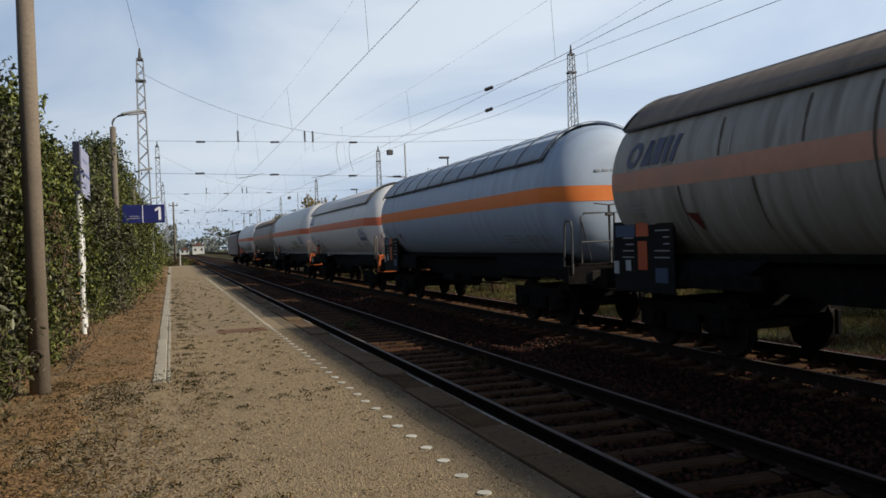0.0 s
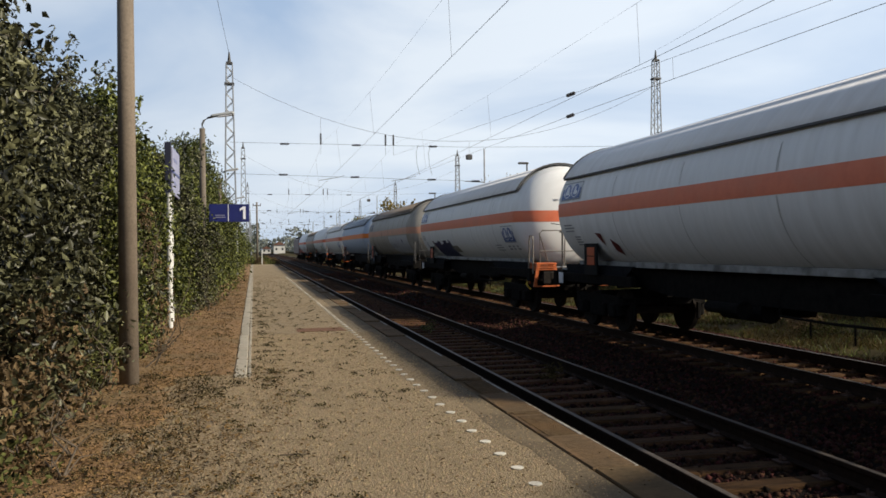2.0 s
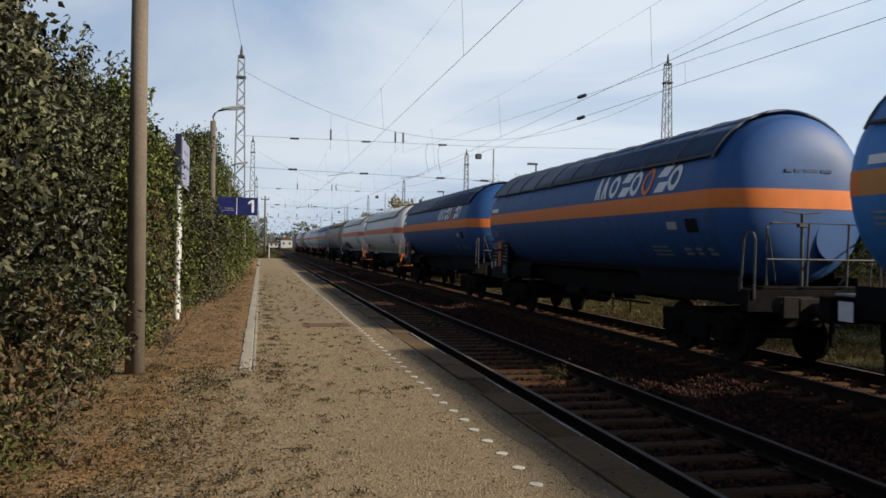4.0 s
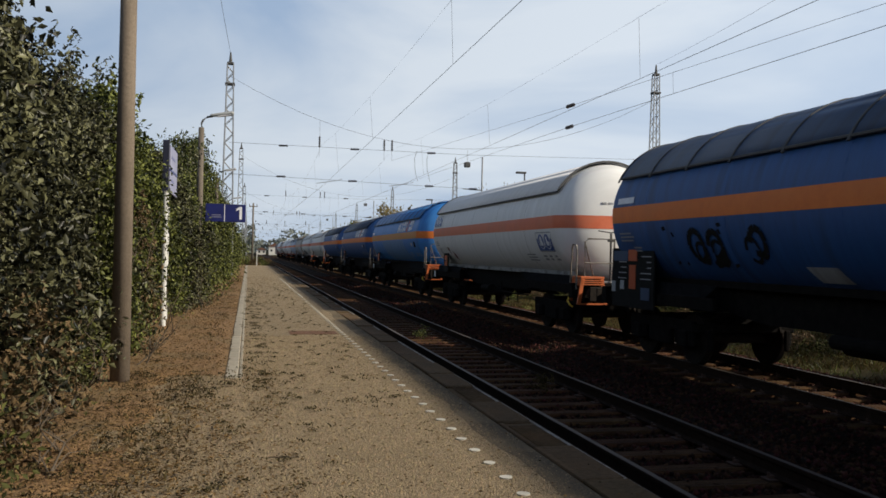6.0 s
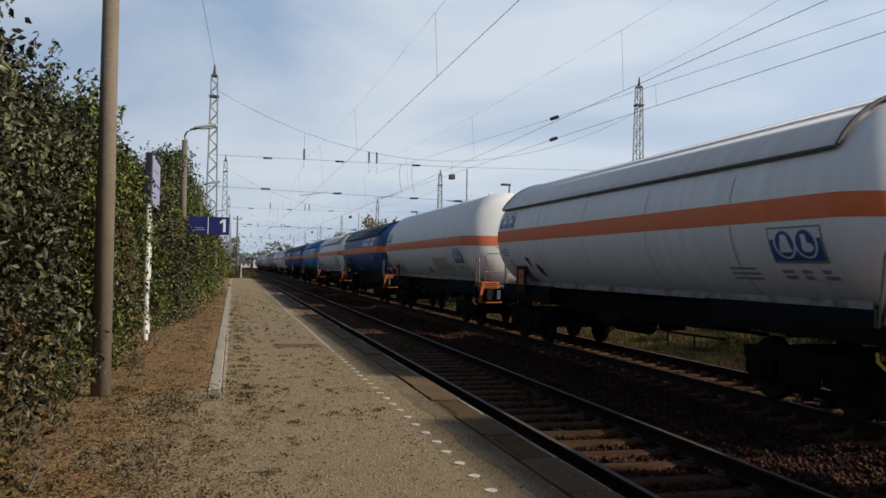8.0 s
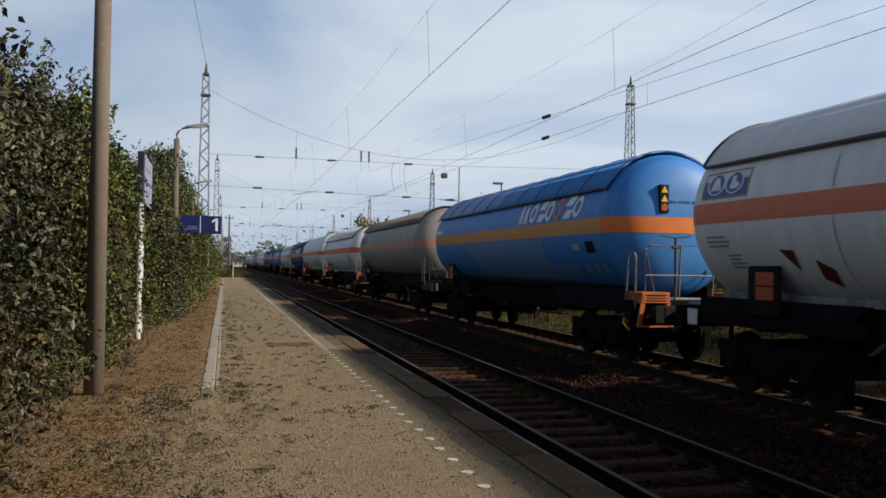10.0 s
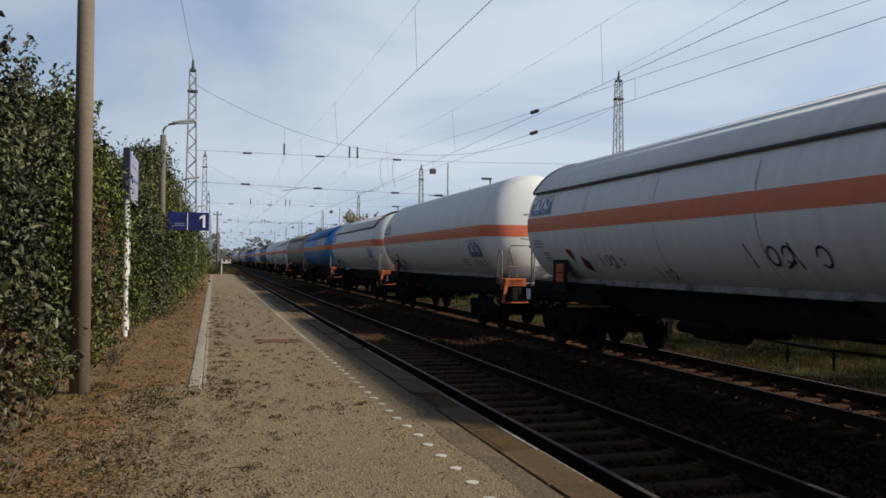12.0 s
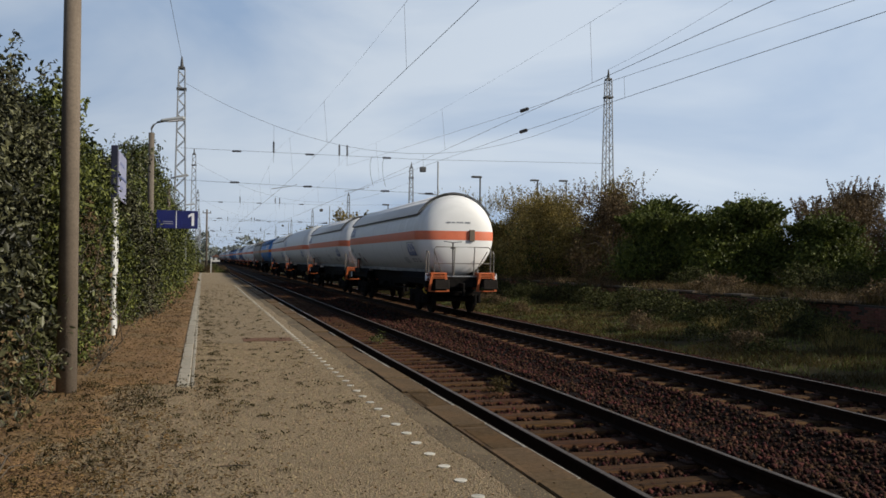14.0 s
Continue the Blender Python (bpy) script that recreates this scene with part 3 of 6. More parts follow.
M_STREAK = mat("rust_streak", (0.05, 0.036, 0.024), (0.11, 0.085, 0.06), 7.0, 0.8, bump=0, stretch=(1, 1, 0.3))
M_REPAINT = paint("tank_repaint_grey", (0.32, 0.335, 0.36), (0.42, 0.44, 0.47), (0.15, 0.15, 0.15), 0.6)
M_NAVY = paint("tank_navy_blue", (0.011, 0.060, 0.200), (0.021, 0.096, 0.285), (0.014, 0.032, 0.075), 0.5, 0.6)
M_NAVYEND = paint("tank_end_slate_grime", (0.013, 0.036, 0.090), (0.024, 0.058, 0.130), (0.012, 0.018, 0.035), 0.6, 0.75)
M_NAVYSH = paint("shield_navy_grime", (0.014, 0.038, 0.098), (0.027, 0.066, 0.145), (0.018, 0.02, 0.03), 0.5, 0.6)
M_BLUE = paint("tank_bright_blue", (0.024, 0.16, 0.47), (0.045, 0.235, 0.60), (0.025, 0.08, 0.22), 0.4, 0.55)
M_BAND = mat("band_orange_red", (0.60, 0.135, 0.06), (0.70, 0.18, 0.085), 4.0, 0.5, bump=0, c3=(0.50, 0.17, 0.10), c3_scale=2.0, c3_amount=0.4)
M_BAND2 = mat("band_orange", (0.66, 0.150, 0.016), (0.76, 0.20, 0.028), 4.0, 0.6, bump=0, c3=(0.55, 0.19, 0.05), c3_scale=1.0, c3_amount=0.3)
# stripe orange turned tan: the side's dull reflection put into the colour
M_BAND_DULL = mat("band_dull_reflection_tan", (0.50, 0.22, 0.05), (0.60, 0.27, 0.07), 4.0, 0.6, bump=0, c3=(0.62, 0.18, 0.03), c3_scale=0.4, c3_amount=0.6)
M_BAND5 = mat("band_red_orange", (0.60, 0.115, 0.024), (0.70, 0.155, 0.036), 4.0, 0.55, bump=0, c3=(0.52, 0.15, 0.05), c3_scale=1.0, c3_amount=0.3)
M_BAND3 = mat("band_faded", (0.42, 0.20, 0.13), (0.52, 0.26, 0.17), 4.0, 0.6, bump=0, c3=(0.32, 0.20, 0.15), c3_scale=2.0, c3_amount=0.5)


def tank_shell(off=0.0, sides=56):
    """Closed lathe along y: cylinder with two dished heads."""
    prof = []
    for i in range(13):
        a = (math.pi / 2) * (1 - i / 12)
        prof.append((CYL + DOME * math.sin(a) ** 1.0, TANK_R * math.cos(a) ** 0.62))
    ring = [(y + off * (1 if i < 6 else 0.3), r + off) for i, (y, r) in enumerate(prof)]
    full = ring + [(CYL * k, TANK_R + off) for k in (0.6, 0.2, -0.2, -0.6)] + [(-y, r) for y, r in reversed(ring)]
    bm = bmesh.new()
    rows = []
    for y, r in full:
        rows.append([bm.verts.new((r * math.cos(2 * math.pi * k / sides), y, TANK_Z + r * math.sin(2 * math.pi * k / sides))) for k in range(sides)])
    for a, b in zip(rows[:-1], rows[1:]):
        for k in range(sides):
            bm.faces.new((a[k], b[k], b[(k + 1) % sides], a[(k + 1) % sides]))
    bmesh.ops.remove_doubles(bm, verts=bm.verts, dist=0.0005)
    bmesh.ops.recalc_face_normals(bm, faces=bm.faces)
    return bm


def band_mesh(lo, hi):
    bm = tank_shell(0.005)
    for co, no in (((0, 0, hi), (0, 0, 1)), ((0, 0, lo), (0, 0, -1))):
        bmesh.ops.bisect_plane(bm, geom=bm.verts[:] + bm.edges[:] + bm.faces[:], plane_co=co, plane_no=no, clear_outer=True)
    return bm


def shield_mesh(a0=30, ribs=False, r0=TANK_R + 0.055, t=0.022):
    """Sun shield over the top of the tank, an open arc with thickness."""
    bm = bmesh.new()
    n = 20
    for k in range(n):
        p, q = [radians(a0 + (180 - 2 * a0) * (k + e) / n) for e in (0, 1)]
        vs = []
        for y in (-CYL - 0.03, CYL + 0.03):
            for r in (r0, r0 + t):
                for a in (p, q):
                    vs.append(bm.verts.new((r * math.cos(a), y, TANK_Z + r * math.sin(a))))
        for f in ((2, 3, 7, 6), (0, 4, 5, 1), (0, 1, 3, 2), (4, 6, 7, 5), (0, 2, 6, 4), (1, 5, 7, 3)):
            bm.faces.new([vs[i] for i in f])
    bmesh.ops.remove_doubles(bm, verts=bm.verts, dist=0.0005)
    bmesh.ops.recalc_face_normals(bm, faces=bm.faces)
    return bm


def arc_rib(y, a0=30, a1=150, r=TANK_R + 0.084, w=0.04, d=0.02, n=18):
    bm = bmesh.new()
    pts = [radians(a0 + (a1 - a0) * k / n) for k in range(n + 1)]
    loops = []
    for a in pts:
        loops.append([bm.verts.new((rr * math.cos(a), yy, TANK_Z + rr * math.sin(a))) for rr, yy in ((r - d, y - w / 2), (r + d / 2, y - w / 2), (r + d / 2, y + w / 2), (r - d, y + w / 2))])
    for a, b in zip(loops[:-1], loops[1:]):
        for i in range(4):
            bm.faces.new((a[i], a[(i + 1) % 4], b[(i + 1) % 4], b[i]))
    bm.faces.new(loops[0]), bm.faces.new(loops[-1])
    bmesh.ops.recalc_face_normals(bm, faces=bm.faces)
    return bm


def side_patch(quads, off=0.012, mi=None, flip=1):
    """Thin painted shapes that follow the tank's left side; a quad holds four (y, z) corners."""
    bm = bmesh.new()
    for q in quads:
        # split in z so that the patch follows the curve
        n = 5
        top, bot = (q[0], q[1]), (q[3], q[2])
        prev = None
        for k in range(n + 1):
            t = k / n
            row = []
            for e in (0, 1):
                y = top[e][0] + (bot[e][0] - top[e][0]) * t
                z = top[e][1] + (bot[e][1] - top[e][1]) * t
                dz = max(-1.45, min(1.45, z - TANK_Z))
                row.append(bm.verts.new((-flip * (math.sqrt(TANK_R ** 2 - dz * dz) + off), y, z)))
            if prev:
                bm.faces.new((prev[0], prev[1], row[1], row[0]))
            prev = row
    bmesh.ops.remove_doubles(bm, verts=bm.verts, dist=0.0008)
    bmesh.ops.recalc_face_normals(bm, faces=bm.faces)
    return bm


def rect(y0, y1, z0, z1, slant=0.0):
    """y0 is the forward end; slant leans the top forward or back."""
    return ((y0 + slant, z1), (y1 + slant, z1), (y1, z0), (y0, z0))


def oval(cy, cz, ry, rz, n=8):
    """An ellipse cut into upright slices."""
    out = []
    for k in range(n):
        a, b = math.pi * k / n, math.pi * (k + 1) / n
        ya, yb, ha, hb = cy + ry * math.cos(a), cy + ry * math.cos(b), rz * math.sin(a), rz * math.sin(b)
        out.append(((ya, cz + ha), (yb, cz + hb), (yb, cz - hb), (ya, cz - ha)))
    return out


def oval_ring(cy, cz, ry, rz, w, n=14, lean=0.0):
    """An upright ring of stroke width w that leans back by a share of its height."""
    out = []
    for k in range(n):
        b0, b1 = 2 * math.pi * k / n, 2 * math.pi * (k + 1) / n
        pts = [((ry - d) * math.cos(b), (rz - d) * math.sin(b)) for d, b in ((0, b0), (0, b1), (w, b1), (w, b0))]
        out.append(tuple((cy + p + lean * q, cz + q) for p, q in pts))
    return out


def strokes(y, z, size, n, seed, w=0.018):
    """Loose sprayed marks in a row: slanted stems and loops of even width."""
    r = random.Random(seed)
    quads = []
    for k in range(n):
        s = size * r.uniform(0.8, 1.15)
        lines = [[(y, z - s / 2), (y + r.uniform(0.15, 0.4) * s, z + s / 2)]]
        if k % 3 != 0:
            cy, cz, ra = y - 0.38 * s, z + r.uniform(-0.15, 0.1) * s, 0.30 * s
            lines = [[(cy + ra * math.cos(0.785 * i), cz + ra * 1.2 * math.sin(0.785 * i)) for i in range(8 + k % 2)]]
            if k % 3 == 2:
                lines.append([(y, z - s / 2), (y - 0.7 * s, z - s * r.uniform(0.1, 0.5))])
        for line in lines:
            for a, b in zip(line[:-1], line[1:]):
                d = math.hypot(b[0] - a[0], b[1] - a[1]) + 1e-6
                ny, nz = -(b[1] - a[1]) / d * w, (b[0] - a[0]) / d * w
                quads.append(((a[0] + ny, a[1] + nz), (b[0] + ny, b[1] + nz), (b[0] - ny, b[1] - nz), (a[0] - ny, a[1] - nz)))
        y -= 0.82 * size
    return quads


def wheelset_mesh():
    bm = bmesh.new()
    tube(bm, (-1.0, 0, 0), (1.0, 0, 0), 0.08, sides=10)
    for s in (-1, 1):
        disc(bm, (s * 0.755, 0, 0), (1, 0, 0), 0.46, 0.10, 32)
        disc(bm, (s * 0.700, 0, 0), (1, 0, 0), 0.485, 0.03, 32)
        disc(bm, (s * 0.80, 0, 0), (1, 0, 0), 0.17, 0.12, 16)
        for k in range(4):
            a = k * math.pi / 2
            disc(bm, (s * 0.808, 0.28 * math.cos(a), 0.28 * math.sin(a)), (1, 0, 0), 0.045, 0.02, 8)
    return bm


def bogie_mesh():
    bm = bmesh.new()
    for s in (-1, 1):
        x = s * 0.98
        box(bm, x - 0.05, x + 0.05, -1.25, 1.25, 0.60, 0.80, bevel=0.02)
        box(bm, x - 0.06, x + 0.06, -0.42, 0.42, 0.30, 0.62, bevel=0.03)
        for y in (-0.9, 0.9):
            box(bm, x - 0.10, x + 0.12, y - 0.16, y + 0.16, 0.32, 0.62, bevel=0.03)
            for d in (-0.24, 0.24):
                tube(bm, (x, y + d, 0.36), (x, y + d, 0.64), 0.075, sides=10)
        for d in (-0.22, 0, 0.22):
            tube(bm, (x, d, 0.36), (x, d, 0.62), 0.07, sides=10)
        for y in (-1.42, 1.42):
            box(bm, x * 0.78 - 0.05, x * 0.78 + 0.05, y - 0.04, y + 0.04, 0.28, 0.66, bevel=0.02)
    box(bm, -1.0, 1.0, -0.2, 0.2, 0.55, 0.88, bevel=0.02)
    for y in (-1.25, 1.25):
        box(bm, -1.0, 1.0, y - 0.06, y + 0.06, 0.60, 0.76, bevel=0.02)
    for y in (-0.42, 0.42):
        box(bm, -0.9, 0.9, y - 0.05, y + 0.05, 0.36, 0.48)
    return bm


def plate_between(bm, a, b, y0, y1, w):
    """Flat bar of width w in x between two (x, z) points, from y0 to y1."""
    vs = []
    for y in (y0, y1):
        vs += [bm.verts.new((a[0] - w / 2, y, a[1])), bm.verts.new((a[0] + w / 2, y, a[1])), bm.verts.new((b[0] + w / 2, y, b[1])), bm.verts.new((b[0] - w / 2, y, b[1]))]
    for f in ((0, 1, 2, 3), (7, 6, 5, 4), (0, 4, 5, 1), (1, 5, 6, 2), (2, 6, 7, 3), (3, 7, 4, 0)):
        bm.faces.new([vs[i] for i in f])


def crash_box(root, x):
    """Orange energy absorber over a rear buffer: a ribbed top plate on splayed legs."""
    y0, y1 = -7.95, -7.40
    bm = bmesh.new()
    box(bm, x - 0.30, x + 0.30, y0, y1, 1.40, 1.46, bevel=0.012)
    top = part("crash_box", bm, M_ORANGEBOX, root, "scuffed orange crash buffer housing")
    for k in range(3):
        bm = bmesh.new()
        box(bm, x - 0.27, x + 0.27, y0 - 0.01, y0 + 0.05, 1.352 - 0.048 * k, 1.380 - 0.048 * k, bevel=0.004)
        part("rib", bm, M_ORANGEBOX, top)
    for s in (-1, 1):
        for name, a, b, ya, yb, w in (("leg", (0.24, 1.405), (0.34, 0.80), y0, y0 + 0.05, 0.085), ("leg", (0.27, 1.405), (0.32, 0.86), y1 - 0.06, y1, 0.05), ("side_plate", (0.26, 1.405), (0.28, 1.24), y0 + 0.05, y1 - 0.06, 0.03)):
            bm = bmesh.new()
            plate_between(bm, (x + s * a[0], a[1]), (x + s * b[0], b[1]), ya, yb, w)
            bmesh.ops.recalc_face_normals(bm, faces=bm.faces)
            part(name, bm, M_ORANGEBOX, top)
    bm = bmesh.new()
    box(bm, x - 0.34, x + 0.34, y0 + 0.005, y0 + 0.04, 0.795, 0.83)
    part("foot_bar", bm, M_ORANGEBOX, top)
    return top


def railing_mesh(end):
    bm = bmesh.new()
    y = end * 7.75
    z0, zm, zt = 1.36, 1.78, 2.36
    pipe(bm, [(-1.0, y, z0), (-1.0, y, zt - 0.08), (-0.92, y, zt), (1.0, y, zt), (1.08, y, zt - 0.08), (1.08, y, z0)], 0.022)
    tube(bm, (-1.0, y, zm), (1.08, y, zm), 0.018, sides=6)
    for x in (-0.28, 0.45):
        tube(bm, (x, y, z0), (x + 0.04, y, zt), 0.02, sides=6)
    tube(bm, (-0.98, y, 2.2), (-0.62, y - end * 0.3, z0), 0.016, sides=6)
    tube(bm, (0.95, y, 2.2), (0.55, y - end * 0.3, z0), 0.016, sides=6)
    for s in (-1, 1):
        x = s * 1.2
        pipe(bm, [(x, y - end * 0.02, 1.15), (x, y, 2.1), (x, y - end * 0.06, 2.2), (x, y - end * 0.26, 2.22), (x, y - end * 0.32, 2.1), (x, y - end * 0.40, 1.2)], 0.02)
    return bm


def buffer_mesh(end):
    bm = bmesh.new()
    disc(bm, (0, end * 0.52, 0), (0, 1, 0), 0.11, 0.34, 14)
    disc(bm, (0, end * 0.35, 0), (0, 1, 0), 0.15, 0.22, 14)
    box(bm, -0.26, 0.26, min(end * 0.70, end * 0.66), max(end * 0.70, end * 0.66), -0.17, 0.17, bevel=0.018)
    return bm


def bars(y, z, rows, length, gap=0.07, h=0.03, seed=1):
    r = random.Random(seed)
    return [rect(y, y - length * r.uniform(0.55, 1.0), z - k * gap - h, z - k * gap) for k in range(rows)]


def tank_wagon(name, label, tank_mat, band_mat, shield=None, ribs=False, crash=True, logo="frame", graffiti=False, flange=False, lamps=False, a0=30, scrawl=None, repainted=False, boxes=False, end_paint=None):
    global TANK_R, TANK_Z
    TANK_R, TANK_Z = (1.485, 2.78) if shield else (1.565, 2.855)
    root = tagged(empty(name), label, "tank wagon", group="wagons of the freight train")
    part("tank", tank_shell(), tank_mat, root, smooth=True)
    if end_paint:
        bm = tank_shell(0.003)
        bmesh.ops.bisect_plane(bm, geom=bm.verts[:] + bm.edges[:] + bm.faces[:], plane_co=(0, -CYL - 0.40, 0), plane_no=(0, 1, 0), clear_outer=True)
        part("tank_end", bm, end_paint, root, "grimy slate-blue tank end", smooth=True)
    # sides take the tan with the painted reflection, tank ends stay orange
    if band_mat is M_BAND_DULL:
        for lo, hi, m in ((-CYL, CYL, M_BAND_DULL), (CYL, 99, M_BAND2), (-99, -CYL, M_BAND2)):
            bm = band_mesh(2.62, 2.94)
            for co, no in (((0, lo, 0), (0, -1, 0)), ((0, hi, 0), (0, 1, 0))):
                bmesh.ops.bisect_plane(bm, geom=bm.verts[:] + bm.edges[:] + bm.faces[:], plane_co=co, plane_no=no, clear_outer=True)
            part("stripe", bm, m, root, "orange side stripe, its dull reflection painted in as tan" if m is M_BAND_DULL else "orange stripe over the tank end", smooth=True)
    else:
        part("stripe", band_mesh(2.62, 2.94), band_mat, root, "orange stripe round the tank", smooth=True)
    if shield:
        sh = part("sun_shield", shield_mesh(a0), shield, root, "curved sun shield over the tank top", smooth=True)
        if ribs:
            for k in range(11):
                part("rib", arc_rib(-CYL + 2 * CYL * k / 10, a0=26, a1=154), M_DARKSTEEL, sh)
        else:
            for y in (-CYL - 0.04, CYL + 0.04):
                part("rim", arc_rib(y, a0=a0, a1=180 - a0, w=0.05, d=0.03), M_DARKSTEEL, sh)
        bm = bmesh.new()
        for s in (-1, 1):
            r, a = TANK_R + 0.065, radians(a0 - 0.7)
            tube(bm, (s * r * math.cos(a), -CYL, TANK_Z + r * math.sin(a)), (s * r * math.cos(a), CYL, TANK_Z + r * math.sin(a)), 0.026, sides=6)
        part("shield_edge", bm, M_DARKSTEEL, sh, "dark lower edge bar")
    # weld seams round the shell
    for k in range(5):
        bm = bmesh.new()
        y = -CYL + 2 * CYL * (k + 0.5) / 5
        loops = []
        for j in range(40):
            a = 2 * math.pi * j / 40
            loops.append([bm.verts.new(((TANK_R + e) * math.cos(a), y + d, TANK_Z + (TANK_R + e) * math.sin(a))) for e, d in ((-0.01, -0.012), (0.004, 0), (-0.01, 0.012))])
        for j in range(40):
            a, b = loops[j], loops[(j + 1) % 40]
            for i in range(2):
                bm.faces.new((a[i], a[i + 1], b[i + 1], b[i]))
        part("weld_seam", bm, tank_mat, root)
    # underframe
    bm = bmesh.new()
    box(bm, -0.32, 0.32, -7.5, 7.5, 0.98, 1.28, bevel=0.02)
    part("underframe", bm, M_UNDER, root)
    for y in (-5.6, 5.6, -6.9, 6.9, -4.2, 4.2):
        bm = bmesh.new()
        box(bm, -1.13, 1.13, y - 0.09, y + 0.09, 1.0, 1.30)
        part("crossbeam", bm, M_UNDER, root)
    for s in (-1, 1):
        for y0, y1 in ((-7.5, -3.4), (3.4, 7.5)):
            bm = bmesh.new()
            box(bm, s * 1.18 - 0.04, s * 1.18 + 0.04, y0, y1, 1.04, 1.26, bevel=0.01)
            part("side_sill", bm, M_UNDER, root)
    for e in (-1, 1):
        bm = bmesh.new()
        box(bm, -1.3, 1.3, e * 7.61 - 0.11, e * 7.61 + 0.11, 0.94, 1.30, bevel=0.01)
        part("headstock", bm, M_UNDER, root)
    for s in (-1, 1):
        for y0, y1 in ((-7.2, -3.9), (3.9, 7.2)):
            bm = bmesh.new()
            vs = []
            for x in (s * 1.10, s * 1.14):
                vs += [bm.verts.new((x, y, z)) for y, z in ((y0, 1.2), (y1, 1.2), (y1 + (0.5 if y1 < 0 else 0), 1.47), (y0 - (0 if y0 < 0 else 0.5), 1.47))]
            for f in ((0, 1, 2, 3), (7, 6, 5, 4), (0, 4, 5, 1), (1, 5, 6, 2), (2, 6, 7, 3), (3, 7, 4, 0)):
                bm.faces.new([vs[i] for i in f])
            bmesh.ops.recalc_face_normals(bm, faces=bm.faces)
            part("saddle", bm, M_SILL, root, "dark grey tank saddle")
    for s in (-1, 1):
        bm = bmesh.new()
        box(bm, s * 0.90 - 0.02, s * 0.90 + 0.02, -6.9, 6.9, 1.44, 1.56, bevel=0.006)
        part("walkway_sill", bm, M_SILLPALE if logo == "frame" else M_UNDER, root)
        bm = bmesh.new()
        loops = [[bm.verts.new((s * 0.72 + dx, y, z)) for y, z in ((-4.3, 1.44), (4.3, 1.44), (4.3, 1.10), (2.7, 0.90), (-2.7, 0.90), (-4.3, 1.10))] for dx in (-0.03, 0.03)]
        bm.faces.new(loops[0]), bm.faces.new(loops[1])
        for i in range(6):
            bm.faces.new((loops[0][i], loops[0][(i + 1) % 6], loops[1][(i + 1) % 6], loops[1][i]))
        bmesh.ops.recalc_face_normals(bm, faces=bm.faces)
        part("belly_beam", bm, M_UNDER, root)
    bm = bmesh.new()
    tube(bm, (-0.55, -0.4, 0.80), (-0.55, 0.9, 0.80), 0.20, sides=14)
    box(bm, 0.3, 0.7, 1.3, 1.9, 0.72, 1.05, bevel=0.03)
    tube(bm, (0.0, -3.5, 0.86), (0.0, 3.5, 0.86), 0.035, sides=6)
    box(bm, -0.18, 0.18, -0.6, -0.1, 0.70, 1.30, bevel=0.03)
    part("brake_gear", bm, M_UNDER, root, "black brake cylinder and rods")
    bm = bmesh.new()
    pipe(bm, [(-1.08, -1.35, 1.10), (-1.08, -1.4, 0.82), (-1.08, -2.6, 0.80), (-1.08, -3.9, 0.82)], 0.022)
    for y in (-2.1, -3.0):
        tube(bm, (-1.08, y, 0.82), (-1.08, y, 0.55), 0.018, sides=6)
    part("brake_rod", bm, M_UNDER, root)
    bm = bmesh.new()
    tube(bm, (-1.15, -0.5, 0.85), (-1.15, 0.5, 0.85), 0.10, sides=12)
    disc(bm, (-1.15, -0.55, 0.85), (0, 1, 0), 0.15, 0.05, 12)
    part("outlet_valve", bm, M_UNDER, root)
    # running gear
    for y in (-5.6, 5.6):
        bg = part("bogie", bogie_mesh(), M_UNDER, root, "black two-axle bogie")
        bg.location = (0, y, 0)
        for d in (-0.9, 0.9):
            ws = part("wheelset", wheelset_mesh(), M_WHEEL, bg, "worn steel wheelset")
            ws.location = (0, d, 0.46)
    for end in (-1, 1):
        for x in (-0.875, 0.875):
            b = part("buffer", buffer_mesh(end), M_BUFFER, root)
            b.location = (x, end * 7.70, 1.06)
            if (crash or boxes) and end < 0:
                crash_box(root, x)
        bm = bmesh.new()
        box(bm, -0.06, 0.06, min(end * 7.7, end * 8.0), max(end * 7.7, end * 8.0), 0.98, 1.10, bevel=0.02)
        box(bm, -0.04, 0.04, min(end * 7.98, end * 8.06), max(end * 7.98, end * 8.06), 0.62, 1.08, bevel=0.02)
        part("coupling", bm, M_UNDER, root)
        bm = bmesh.new()
        box(bm, -1.05, 1.05, min(end * 7.3, end * 7.72), max(end * 7.3, end * 7.72), 1.305, 1.345, bevel=0.008)
        part("end_deck", bm, M_GALV if crash else M_UNDER, root, "steel grating deck")
    part("railing", railing_mesh(-1), M_RAILING if crash else M_DARKSTEEL, root, "bent tube hand railing")
    bm = bmesh.new()
    tube(bm, (-0.28, -7.62, 1.3), (-0.28, -7.62, 2.52), 0.028, sides=8)
    box(bm, -0.36, -0.2, -7.66, -7.58, 2.30, 2.36, bevel=0.01)
    pipe(bm, [(-0.62, -7.62, 2.56), (-0.28, -7.62, 2.52), (0.05, -7.62, 2.55)], 0.014)
    part("brake_crank", bm, M_DARKSTEEL, root)
    if flange:
        bm = bmesh.new()
        y = -CYL - 0.50
        disc(bm, (0.55, y, 2.12), (0.0, 1, 0.0), 0.37, 0.22, 32)
        fl = part("manhole_flange", bm, end_paint or tank_mat, root, "round manhole flange")
        bm = bmesh.new()
        for k in range(20):
            a = 2 * math.pi * k / 20
            disc(bm, (0.55 + 0.30 * math.cos(a), y - 0.06, 2.12 + 0.30 * math.sin(a)), (0, 1, 0), 0.026, 0.16, 8)
